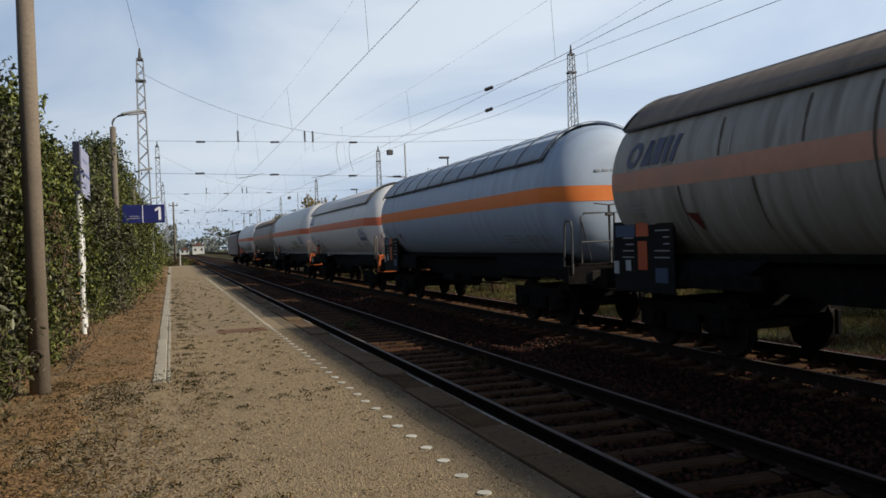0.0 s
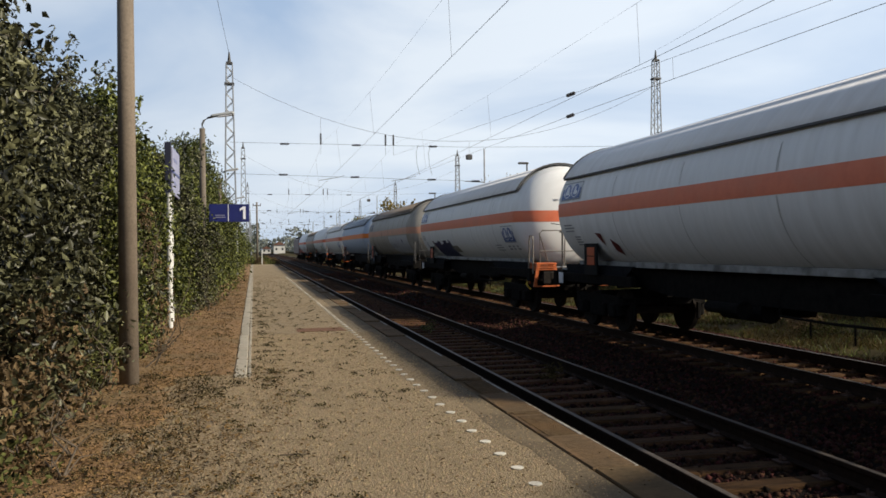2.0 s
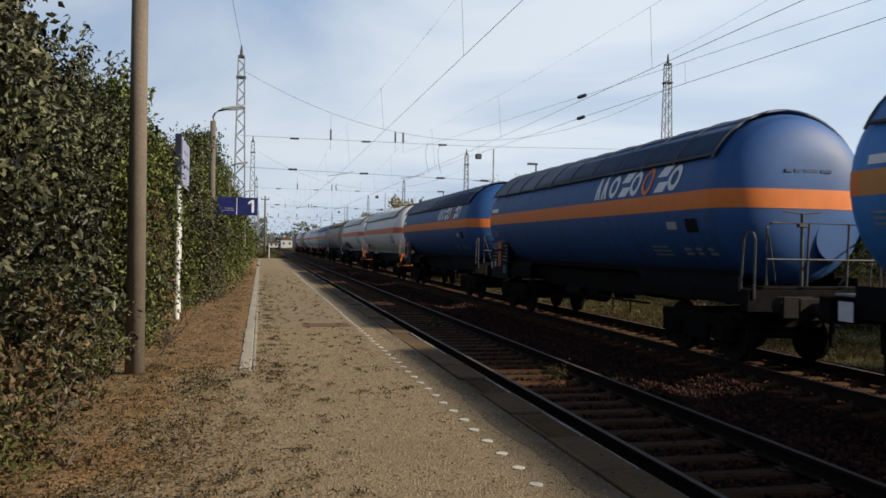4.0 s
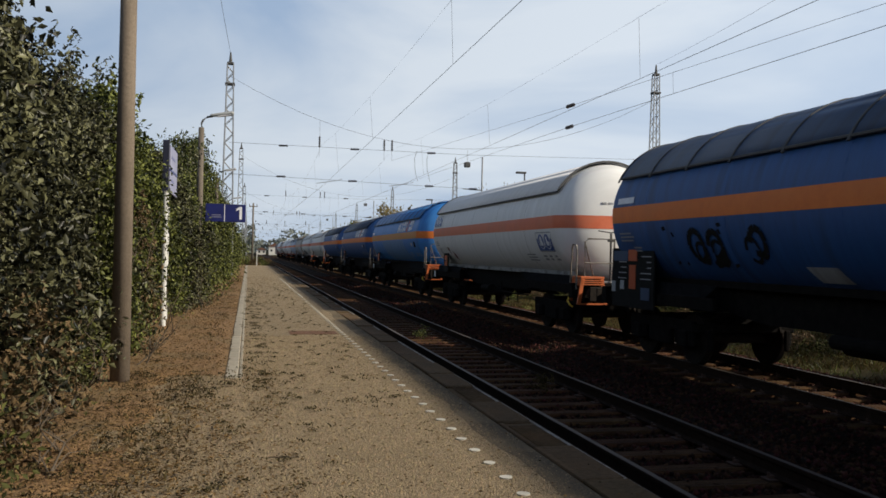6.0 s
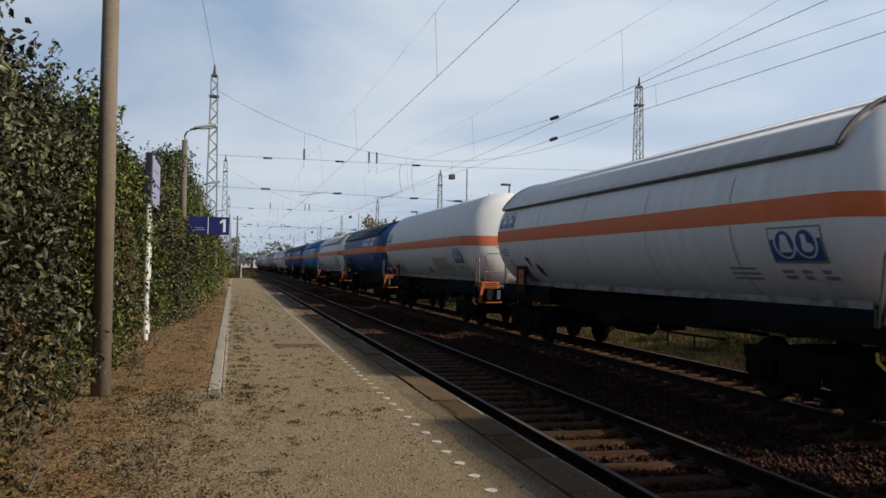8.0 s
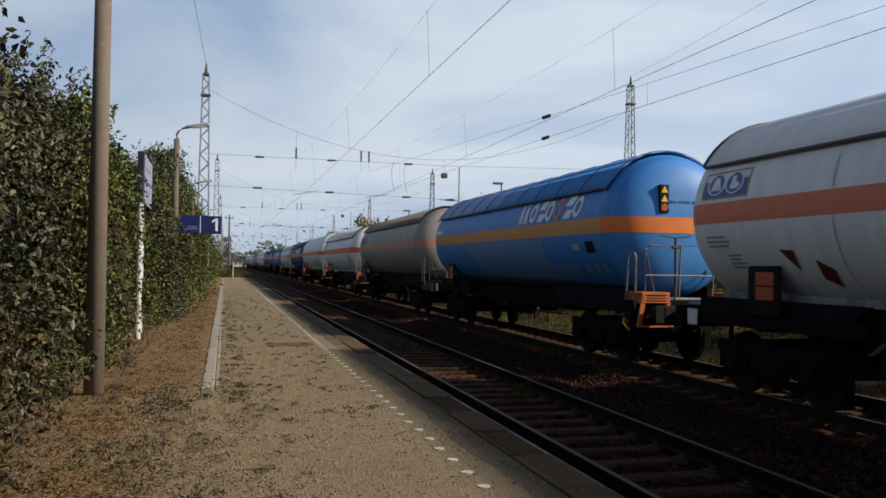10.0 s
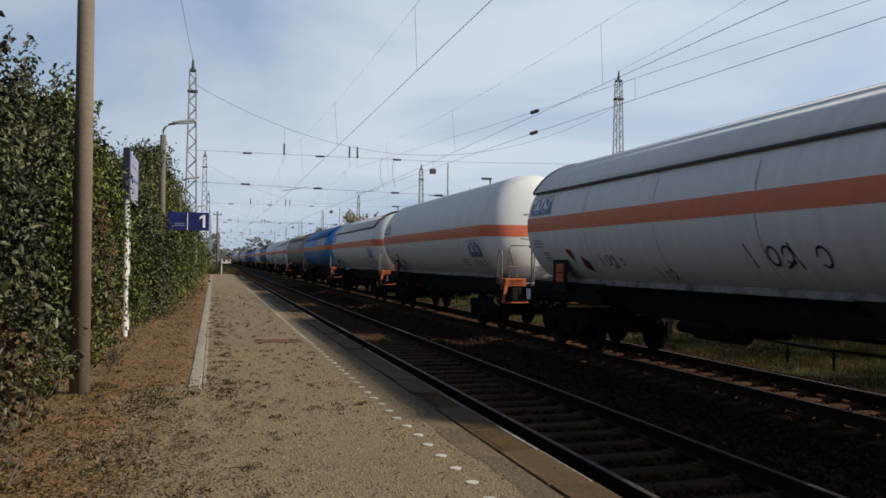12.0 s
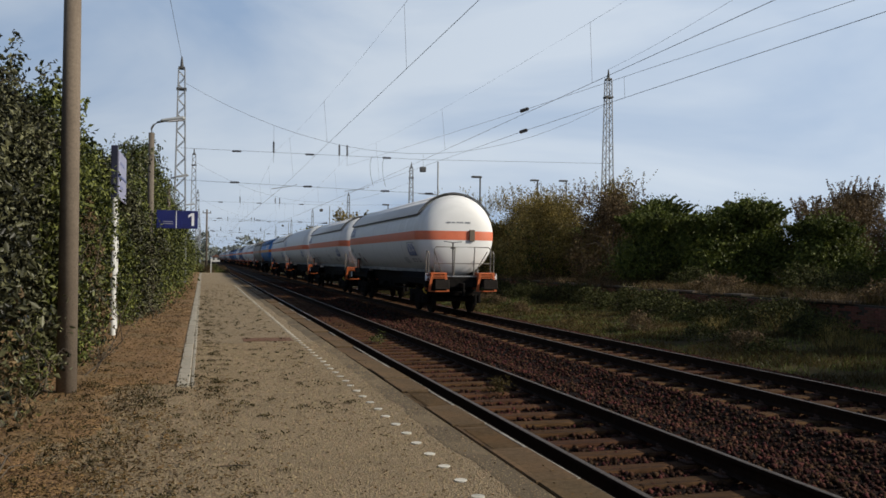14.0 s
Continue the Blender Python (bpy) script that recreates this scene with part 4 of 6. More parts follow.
        if crash:
            part("bolt_ring", bm, M_DARKSTEEL, fl, "ring of dark bolts")["kind"] = "stuff"
        else:
            bm.free()
    # markings
    if crash:
        bm = bmesh.new()
        box(bm, -1.30, -1.26, 4.95, 5.68, 1.25, 1.97, bevel=0.01)
        pb = part("sign_board", bm, M_PLATE, root, "black data board")
        bm = bmesh.new()
        box(bm, -1.312, -1.302, 5.08, 5.48, 1.48, 1.88)
        part("orange_plate", bm, M_HAZ, pb, "orange hazard plate")
        bm = bmesh.new()
        box(bm, -1.316, -1.313, 5.09, 5.47, 1.67, 1.69)
        part("plate_line", bm, M_PLATE, pb)
        bm = bmesh.new()
        box(bm, -1.318, -1.302, 7.02, 7.30, 1.00, 1.26, bevel=0.003)
        part("paper_label", bm, M_LOGOWHITE, root, "white paper label on the frame")
        bm = bmesh.new()
        pipe(bm, [(-1.22, -7.35, 0.95), (-1.30, -7.45, 0.86), (-1.28, -7.55, 0.78), (-1.20, -7.52, 0.72)], 0.022)
        part("tow_hook", bm, M_YELLOW, root, "small yellow tow hook")
    else:
        bm = bmesh.new()
        box(bm, -1.30, -1.26, 5.35, 7.20, 0.92, 2.12, bevel=0.01)
        pb = part("sign_board", bm, M_PLATE, root, "large black data board with plates")
        for y0, y1, z0, z1, m in ((6.05, 6.42, 1.86, 2.10, M_HAZ), (6.10, 6.38, 1.30, 1.78, M_HAZ), (7.02, 7.18, 1.22, 1.44, M_REPAINT), (6.62, 6.78, 1.28, 1.46, M_REPAINT), (6.46, 7.10, 1.86, 2.06, M_NAVYSH), (5.50, 5.86, 1.10, 1.34, M_NAVYSH)):
            bm = bmesh.new()
            box(bm, -1.312, -1.302, y0, y1, z0, z1)
            part("plate", bm, m, pb, "orange hazard plate" if m is M_HAZ else "pale paper label" if m is M_REPAINT else "dark blue data plate")
        bm = bmesh.new()
        r = random.Random(2)
        for y0 in (5.45, 6.52):
            for k in range(5):
                box(bm, -1.308, -1.302, y0, y0 + r.uniform(0.15, 0.45), 1.50 + 0.11 * k, 1.52 + 0.11 * k)
        part("printing", bm, M_INK, pb)["kind"] = "stuff"
    if logo != "wide":
        part("placard", side_patch([((4.86, 2.20), (4.56, 2.18), (4.58, 1.92), (4.60, 1.92))], 0.02), M_RED, root, "dark red hazard placard")
        if crash:
            part("placard", side_patch([((4.20, 2.06), (3.92, 1.92), (3.98, 1.70), (4.22, 1.80))], 0.02), M_RED, root, "dark red hazard placard")
    part("lettering", side_patch(bars(6.55, 2.42, 3, 0.75, seed=3) + bars(6.1, 2.14, 4, 0.5, 0.06, seed=4) + bars(-4.3, 1.98, 3, 0.8, 0.075, seed=5) + bars(-5.55, 1.95, 2, 0.28, 0.08, 0.05, seed=6)
                                  + bars(-5.98, 1.95, 2, 0.28, 0.08, 0.05, seed=7) + bars(-6.38, 1.95, 2, 0.26, 0.08, 0.05, seed=8)), M_INK, root, "small grey lettering bars")["kind"] = "stuff"
    if logo == "frame":
        for y, z0, z1, w in ((6.66, 3.00, 3.42, 1.18), (-5.50, 2.04, 2.54, 1.12)):
            part("emblem_frame", side_patch([rect(y, y - w, z1 - 0.025, z1), rect(y, y - w, z0, z0 + 0.025), rect(y, y - 0.025, z0, z1), rect(y - w + 0.025, y - w, z0, z1)], 0.012), M_INK, root, "thin dark frame")
            h, c1, c2 = z1 - z0, y - w * 0.31, y - w * 0.70
            cz = z0 + h * 0.53
            part("emblem", side_patch([rect(y - 0.03, y - w + 0.03, z0 + 0.03, z0 + h * 0.34), rect(y - 0.03, y - 0.13, z0 + h * 0.34, z0 + h * 0.66),
                                       rect(y - w + 0.13, y - w + 0.03, z0 + h * 0.34, z0 + h * 0.66), rect(c1 - 0.20, c2 + 0.20, z0 + h * 0.34, z0 + h * 0.50)], 0.014), M_LOGOBLUE, root, "blue painted emblem ground")
            for c in (c1, c2):
                part("emblem_disc", side_patch(oval(c, cz, 0.235, h * 0.41), 0.017), M_LOGOWHITE, root, "pale emblem disc")
                part("emblem_shape", side_patch(oval(c, cz, 0.195, h * 0.36), 0.020), M_LOGOBLUE, root, "blue emblem oval")
            part("emblem_inset", side_patch([((c1 + 0.05, cz + h * 0.25), (c1 - 0.06, cz + h * 0.25), (c1 - 0.14, cz - h * 0.23), (c1 + 0.13, cz - h * 0.23))], 0.023), M_LOGOWHITE, root)
            part("emblem_inset", side_patch([rect(c2 + 0.07, c2 - 0.03, cz - h * 0.22, cz + h * 0.24)] + oval(c2 - 0.03, cz - h * 0.11, 0.12, h * 0.13, 6), 0.023), M_LOGOWHITE, root)
    elif logo == "wide":
        z0, zc, zt, lean = 2.99, 3.23, 3.48, -0.16
        y = -1.90
        part("emblem", side_patch([rect(y - 0.17 * k, y - 0.10 - 0.17 * k, z0, zt, lean * 0.5 * (-1) ** k) for k in range(4)], 0.012), M_LOGOWHITE, root, "white slanted emblem strokes")
        for cy in (-2.86, -5.52):
            part("emblem", side_patch(oval_ring(cy, zc, 0.22, 0.24, 0.10, lean=lean), 0.012), M_LOGOWHITE, root, "white oval emblem shape")
        for cy in (-3.36, -4.98):
            part("emblem", side_patch([rect(cy + 0.17, cy - 0.21, zc + 0.05, zt, lean), rect(cy + 0.20, cy - 0.18, z0, zc - 0.05, lean)], 0.012), M_LOGOWHITE, root, "white stacked emblem bars")
        part("emblem", side_patch(oval_ring(-3.90, zc, 0.22, 0.25, 0.10, lean=lean), 0.012), M_LOGOWHITE, root, "white oval emblem shape")
        part("emblem_ring", side_patch(oval_ring(-4.44, zc, 0.22, 0.27, 0.085, lean=lean), 0.013), M_BAND2, root, "orange ring emblem")
        part("printing", side_patch([rect(-5.25, -5.62, 2.28, 2.42)], 0.012), M_REPAINT, root)
        part("printing", side_patch([rect(6.6, 5.9, 3.0, 3.12)], 0.012), M_LOGOWHITE, root)
        part("data_panel", side_patch([rect(-5.95, -6.34, 2.22, 2.46)], 0.012), M_PLATE, root)
    elif logo == "slant":
        shapes = (oval_ring(6.18, 3.20, 0.20, 0.21, 0.085, lean=-0.3), [rect(5.96, 5.86, 3.0, 3.40, -0.20), rect(5.84, 5.70, 3.0, 3.40, -0.05), rect(5.90, 5.72, 3.0, 3.10)],
                  [rect(5.66, 5.42, 3.0, 3.41, -0.10)], [rect(5.36, 5.24, 3.0, 3.41, -0.12), rect(5.14, 5.02, 3.0, 3.41, -0.12)])
        for q in shapes:
            part("emblem", side_patch(q, 0.012), M_GRAFF, root, "dark blue slanted emblem shape")
        for k, (y, z0, z1) in enumerate(((4.9, 1.75, 2.60), (3.95, 2.96, 3.5), (3.2, 1.9, 2.6), (2.3, 2.96, 3.55), (1.2, 1.7, 3.5), (0.1, 2.96, 3.5), (-1.0, 2.1, 3.5), (-2.6, 2.96, 3.5), (-4.0, 1.8, 2.6))):
            part("rust_streak", side_patch([rect(y, y - 0.05, z1 - (z1 - z0) * 0.5, z1, 0.03), rect(y - 0.01, y - 0.04, z0, z1 - (z1 - z0) * 0.5)], 0.009), M_STREAK, root, "brown rust streak")
    if lamps:
        bm = bmesh.new()
        box(bm, 0.40, 0.60, -CYL - 0.68, -CYL - 0.45, 2.58, 2.99, bevel=0.01)
        part("tail_bracket", bm, M_POLE, root, "small brown-grey bracket plate")
        for x in (-1.33, 1.10):
            bm = bmesh.new()
            box(bm, x, x + 0.2, -7.80, -7.78, 1.18, 1.42, bevel=0.004)
            tb = part("tail_board", bm, M_LOGOWHITE, root, "red and white tail signal board")
            for z in (1.41, 1.19):
                bm = bmesh.new()
                bm.faces.new([bm.verts.new((x + a, -7.806, c)) for a, c in ((0.01, z), (0.19, z), (0.10, 1.30))])
                part("red_triangle", bm, M_RED, tb)
    if logo == "wide" and crash:
        bm = bmesh.new()
        box(bm, -0.50, -0.30, -CYL - 0.64, -CYL - 0.42, 3.02, 3.58, bevel=0.01)
        hp = part("warning_plate", bm, M_PLATE, root, "black plate with yellow warning signs")
        for z in (3.42, 3.24):
            bm = bmesh.new()
            bm.faces.new([bm.verts.new((-0.40 + dx, -CYL - 0.646, z + dz)) for dx, dz in ((-0.075, 0), (0.075, 0), (0, 0.14))])
            part("warning_sign", bm, M_YELLOW, hp, "yellow triangle")
        bm = bmesh.new()
        disc(bm, (-0.40, -CYL - 0.645, 3.13), (0, 1, 0), 0.075, 0.006, 14)
        part("warning_sign", bm, M_HAZ, hp, "round orange sign")
    bm = bmesh.new()
    for k, w in enumerate((0.12, 0.12, 0.26, 0.20)):
        x = -0.42 + (0, 0.17, 0.34, 0.66)[k]
        box(bm, x, x + w, -CYL - 0.618, -CYL - 0.50, 3.22, 3.27)
    part("number_bars", bm, M_NAVYSH if logo == "wide" else M_INK, root)["kind"] = "stuff"
    if scrawl:
        if crash:
            q = strokes(-1.6, 2.02, 0.40, 5, 3, 0.016) + strokes(-4.3, 1.86, 0.26, 4, 4, 0.014) + strokes(3.3, 1.95, 0.24, 5, 5, 0.012) + strokes(1.3, 1.72, 0.2, 3, 6, 0.012)
        else:
            q = strokes(4.6, 2.16, 0.74, 5, 7, 0.055) + strokes(4.3, 2.10, 0.6, 5, 9, 0.03)
        part("scrawl", side_patch(q, 0.016), scrawl, root, "dark sprayed strokes")["kind"] = "stuff"
    if tank_mat is M_WHITE or tank_mat is M_DIRTY:
        for y in (-4.6, -1.9, 0.9, 3.7):
            part("weld_seam", side_patch([rect(y, y - 0.022, z0, z0 + 0.24) for z0 in (1.56, 1.80, 2.04, 2.28)] + [rect(y, y - 0.022, 2.36, 2.60), rect(y, y - 0.022, 2.96, 3.20), rect(y, y - 0.022, 3.14, 3.38)], 0.008), M_SEAM, root)["kind"] = "stuff"
    if repainted:
        rows = list(zip((2.56, 2.42, 2.24, 2.06, 1.90, 1.76, 1.64), (-1.05, -1.10, -1.20, -1.40, -1.70, -2.20, -2.90)))
        bm = side_patch([((a[1], a[0]), (-6.85, a[0]), (-6.85, b[0]), (b[1], b[0])) for a, b in zip(rows[:-1], rows[1:])], 0.010)
        bmesh.ops.remove_doubles(bm, verts=bm.verts, dist=0.001)
        part("repainted_panel", bm, M_REPAINT, root, "paler repainted lower panel")
        q = strokes(-1.5, 2.06, 0.24, 9, 8, 0.016)
        part("scrawl", side_patch(q, 0.016), M_GRAFF, root, "dark sprayed strokes")["kind"] = "stuff"
        part("stain", side_patch([((-5.0, 2.36), (-5.32, 2.38), (-5.36, 2.20), (-5.08, 2.18)), ((-5.1, 2.16), (-5.36, 2.14), (-5.40, 2.10), (-5.15, 2.12))], 0.015), M_GRAFF, root, "dark smudge on the paint")
    if graffiti:
        r = random.Random(5)
        for k, (y0, w, z1) in enumerate(((4.35, 0.74, 2.10), (3.70, 0.46, 2.14), (3.30, 0.62, 2.08), (2.74, 0.60, 2.16), (2.22, 0.46, 2.12), (1.82, 0.34, 2.22))):
            part("graffiti", side_patch([((y0 + 0.18, z1 + r.uniform(-.06, .06)), (y0 - w + 0.18, z1 + r.uniform(-.06, .06)), (y0 - w - 0.05, 1.52), (y0 + r.uniform(-.15, .05), 1.52))], 0.02), M_GRAFF, root, "navy graffiti shape")
            part("graffiti_edge", side_patch([((y0 + 0.17 - w, z1 + 0.02), (y0 + 0.14 - w, z1 - 0.03), (y0 - w - 0.06, 1.56), (y0 - w - 0.03, 1.54))], 0.022), M_REPAINT, root, "grey spray outline")
        part("overpaint", side_patch([rect(1.62, 0.62, 1.74, 1.98, 0.16)], 0.018), M_KHAKI, root, "khaki overpainted block")
    if tank_mat is M_BLUE:
        rows = list(zip((2.58, 2.42, 2.24, 2.06, 1.88, 1.72, 1.62), (2.9, 2.86, 2.74, 2.55, 2.3, 2.0, 1.75), (-3.4, -3.43, -3.52, -3.7, -3.95, -4.3, -4.6)))
        bm = side_patch([((a[1], a[0]), (a[2], a[0]), (b[2], b[0]), (b[1], b[0])) for a, b in zip(rows[:-1], rows[1:])], 0.010)
        bmesh.ops.remove_doubles(bm, verts=bm.verts, dist=0.001)
        part("repainted_panel", bm, M_BLUEPANEL, root, "paler repainted lower panel")
    if logo == "frame" and not shield and not flange:
        part("overpaint", side_patch([rect(-2.3, -4.45, 1.78, 2.26, 0.05)], 0.010), M_KHAKIPALE, root, "pale khaki overpainted block")
        part("overpaint", side_patch([rect(-0.7, -1.35, 1.70, 1.90, 0.06)], 0.011), M_INK, root, "dark overpainted block")
    if scrawl and not crash:
        part("paper_label", side_patch([rect(1.0, 0.35, 1.62, 1.84, 0.1)], 0.012), M_REPAINT, root, "pale paper label")
    return root


KINDS = {
    "white": tank_wagon("tank_wagon", "white gas tank wagon with sun shield and orange stripe", M_WHITE, M_BAND, M_WHITE2),
    "plain": tank_wagon("tank_wagon", "smooth white gas tank wagon with orange stripe", M_WHITE, M_BAND),
    "round": tank_wagon("tank_wagon", "smooth white gas tank wagon with bolted manhole", M_WHITE, M_BAND, flange=True),
    "tagged": tank_wagon("tank_wagon", "white tank wagon with navy graffiti on its side", M_WHITE, M_BAND, M_WHITE2, graffiti=True),
    "flange": tank_wagon("tank_wagon", "white tank wagon with bolted manhole on its end", M_WHITE, M_BAND5, M_WHITE2, flange=True),
    "scrawled": tank_wagon("tank_wagon", "white tank wagon with dark scrawls and bolted manhole", M_WHITE, M_BAND, M_WHITE2, flange=True, scrawl=M_GRAFF),
    "last": tank_wagon("tank_wagon", "white last tank wagon with orange crash buffers", M_WHITE, M_BAND, M_WHITE2, lamps=True),
    "navy": tank_wagon("tank_wagon", "dark blue tank wagon with ribbed shield and orange stripe", M_NAVY, M_BAND2, M_NAVYSH, ribs=True, logo="wide", crash=False, flange=True),
    "sprayed": tank_wagon("tank_wagon", "dark blue tank wagon with dark sprayed scrawl", M_NAVY, M_BAND2, M_NAVYSH, ribs=True, logo="wide", crash=False, flange=True, scrawl=M_PLATE, boxes=True, end_paint=M_NAVYEND),
    "blue": tank_wagon("tank_wagon", "bright blue tank wagon with ribbed shield and orange stripe", M_BLUE, M_BAND_DULL, M_BLUE, ribs=True, logo="wide"),
    "grey": tank_wagon("tank_wagon", "blue-grey tank wagon with ribbed shield and orange stripe", M_GREY, M_BAND2, M_GREY, ribs=True, logo="", crash=False, flange=True),
    "patched": tank_wagon("tank_wagon", "grimy cream tank wagon with a paler repainted panel", M_DIRTY, M_BAND3, M_DIRTSH, logo="slant", crash=False, flange=True, a0=36, repainted=True),
    "dirty": tank_wagon("tank_wagon", "grimy cream tank wagon with brown shield and faded stripe", M_DIRTY, M_BAND3, M_DIRTSH, logo="slant", crash=False, flange=True, a0=36),
}

# rear-to-front order along the train: kind and the middle of the wagon, in metres along the track at 0 s
SPEED = 20.6
GAPS = [98.5, 81.2, 64.4, 47.6, 30.9, 14.5, -2.6, -20.1, -37.3, -54.4, -71.4, -88.7, -105.9, -123.0, -140.3, -157.6, -175.2, -192.4, -209.4, -226.6, -243.8, -261.4]
ORDER = ["plain", "dirty", "plain", "white", "grey", "patched", "tagged", "white", "navy", "navy", "blue", "white", "sprayed", "plain", "flange", "dirty", "blue", "white", "round", "scrawled", "last"]
TRAIN = []
used = set()
for kind, a, b in zip(ORDER, GAPS[:-1], GAPS[1:]):
    mid = (a + b) / 2
    ob = KINDS[kind] if kind not in used else copy_thing(KINDS[kind], pose(TRACK[1], mid, RAIL_Z))
    ob.matrix_basis = pose(TRACK[1], mid, RAIL_Z)
    used.add(kind)
    TRAIN.append((ob, mid))

# locomotive far ahead
loco = tagged(empty("locomotive"), "dark red electric locomotive at the head of the train", "locomotive")
M_LOCO = mat("loco_red", (0.045, 0.012, 0.010), (0.075, 0.018, 0.015), 5, 0.5, bump=0.05, c3=(0.06, 0.02, 0.018), c3_scale=1.0)
M_GLASS = mat("window_dark", (0.01, 0.012, 0.015), (0.02, 0.022, 0.025), 5, 0.12, bump=0)
bm = bmesh.new()
box(bm, -1.48, 1.48, -8.6, 8.6, 1.0, 3.75, bevel=0.25)
part("body", bm, M_LOCO, loco)
bm = bmesh.new()
box(bm, -1.2, 1.2, -7.4, 7.4, 3.74, 4.05, bevel=0.12)
part("roof", bm, M_UNDER, loco)
for e in (-1, 1):
    bm = bmesh.new()
    box(bm, -1.15, 1.15, e * 8.6 - 0.02, e * 8.6 + 0.02, 2.55, 3.3, bevel=0.01)
    part("windscreen", bm, M_GLASS, loco)
    bg = part("bogie", bogie_mesh(), M_UNDER, loco)
    bg.location = (0, e * 4.8, 0)
    for d in (-0.9, 0.9):
        ws = part("wheelset", wheelset_mesh(), M_WHEEL, bg)
        ws.location = (0, d, 0.46)
    for x in (-0.875, 0.875):
        b = part("buffer", buffer_mesh(e), M_BUFFER, loco)
        b.location = (x, e * 8.55, 1.06)
bm = bmesh.new()
pipe(bm, [(-0.5, -5.6, 4.1), (-0.4, -4.2, 5.0), (-0.3, -5.4, 6.1)], 0.03)
pipe(bm, [(0.5, -5.6, 4.1), (0.4, -4.2, 5.0), (0.3, -5.4, 6.1)], 0.03)
tube(bm, (-0.8, -5.4, 6.1), (0.8, -5.4, 6.1), 0.03)
part("pantograph", bm, M_DARKSTEEL, loco)
loco.matrix_basis = pose(TRACK[1], 98.5 + 8.9, RAIL_Z)
TRAIN.append((loco, 98.5 + 8.9))


# ---------------------------------------------------------------- hedge and trees
def crown_points(r, n_clump, per, rx, ry, z0, z1, spread, shell=0.55, bottom=0.25, boxy=0.5):
    """Leaf places in loose clumps, thicker towards the outside of an uneven body."""
    out = []
    ph = r.uniform(0, 6.28, 6)
    for _ in range(n_clump):
        a = r.uniform(0, 2 * math.pi)
        h = r.uniform(0, 1) ** 0.85
        z = z0 + (z1 - z0) * h
        belly = math.sin(math.pi * (bottom + (1 - bottom) * h) ** 0.8) ** boxy if h < 0.98 else 0.3
        wob = 1 + 0.22 * math.sin(3 * a + ph[0] + 4 * h) + 0.16 * math.sin(5 * a + ph[1] - 7 * h)
        rad = (shell + (1 - shell) * r.uniform(0, 1) ** 0.6) * belly * wob
        c = np.array([rx * rad * math.cos(a), ry * rad * math.sin(a), z + 0.12 * (z1 - z0) * 0.5 * math.sin(2 * a + ph[2])])
        m = int(per * r.uniform(0.5, 1.5))
        out.append(c + r.normal(size=(m, 3)) * spread * r.uniform(0.6, 1.3) * np.array([1, 1, 0.8]))
    return np.concatenate(out)


def sprays(r, n, per, rx, ry, z, length):
    """Upright shoots that stand out of the top."""
    out = []
    for _ in range(n):
        a, q = r.uniform(0, 2 * math.pi), math.sqrt(r.uniform(0, 1)) * 0.8
        p = np.array([rx * q * math.cos(a), ry * q * math.sin(a), z - 0.25])
        d = np.array([r.normal() * 0.35, r.normal() * 0.35, 1.0])
        L = length * r.uniform(0.4, 1.2)
        t = r.uniform(0, 1, per)[:, None]
        out.append(p + d * L * t + r.normal(size=(per, 3)) * 0.085 * (1.2 - t))
    return np.concatenate(out)


def fronds(r, n, per, rx, ry, z, length):
    """Arching feathery shoots with leaflets set close along a drooping stalk."""
    out = []
    for _ in range(n):
        a, q = r.uniform(0, 2 * math.pi), math.sqrt(r.uniform(0, 1)) * 0.75
        p = np.array([rx * q * math.cos(a), ry * q * math.sin(a), z * (0.80 + 0.2 * (1 - q)) - 0.2])
        b = a + r.normal() * 0.7
        L = length * r.uniform(0.5, 1.1)
        t = np.linspace(0.1, 1, per)[:, None]
        stalk = p + np.array([math.cos(b) * 0.6, math.sin(b) * 0.6, 1.25]) * L * t - np.array([0, 0, 0.62]) * L * t ** 2
        wing = np.array([-math.sin(b), math.cos(b), 0.0]) * np.where(np.arange(per) % 2, 1, -1)[:, None] * 0.10 * (1.15 - t)
        out.append(stalk + wing + r.normal(size=(per, 3)) * 0.02)
    return np.concatenate(out)


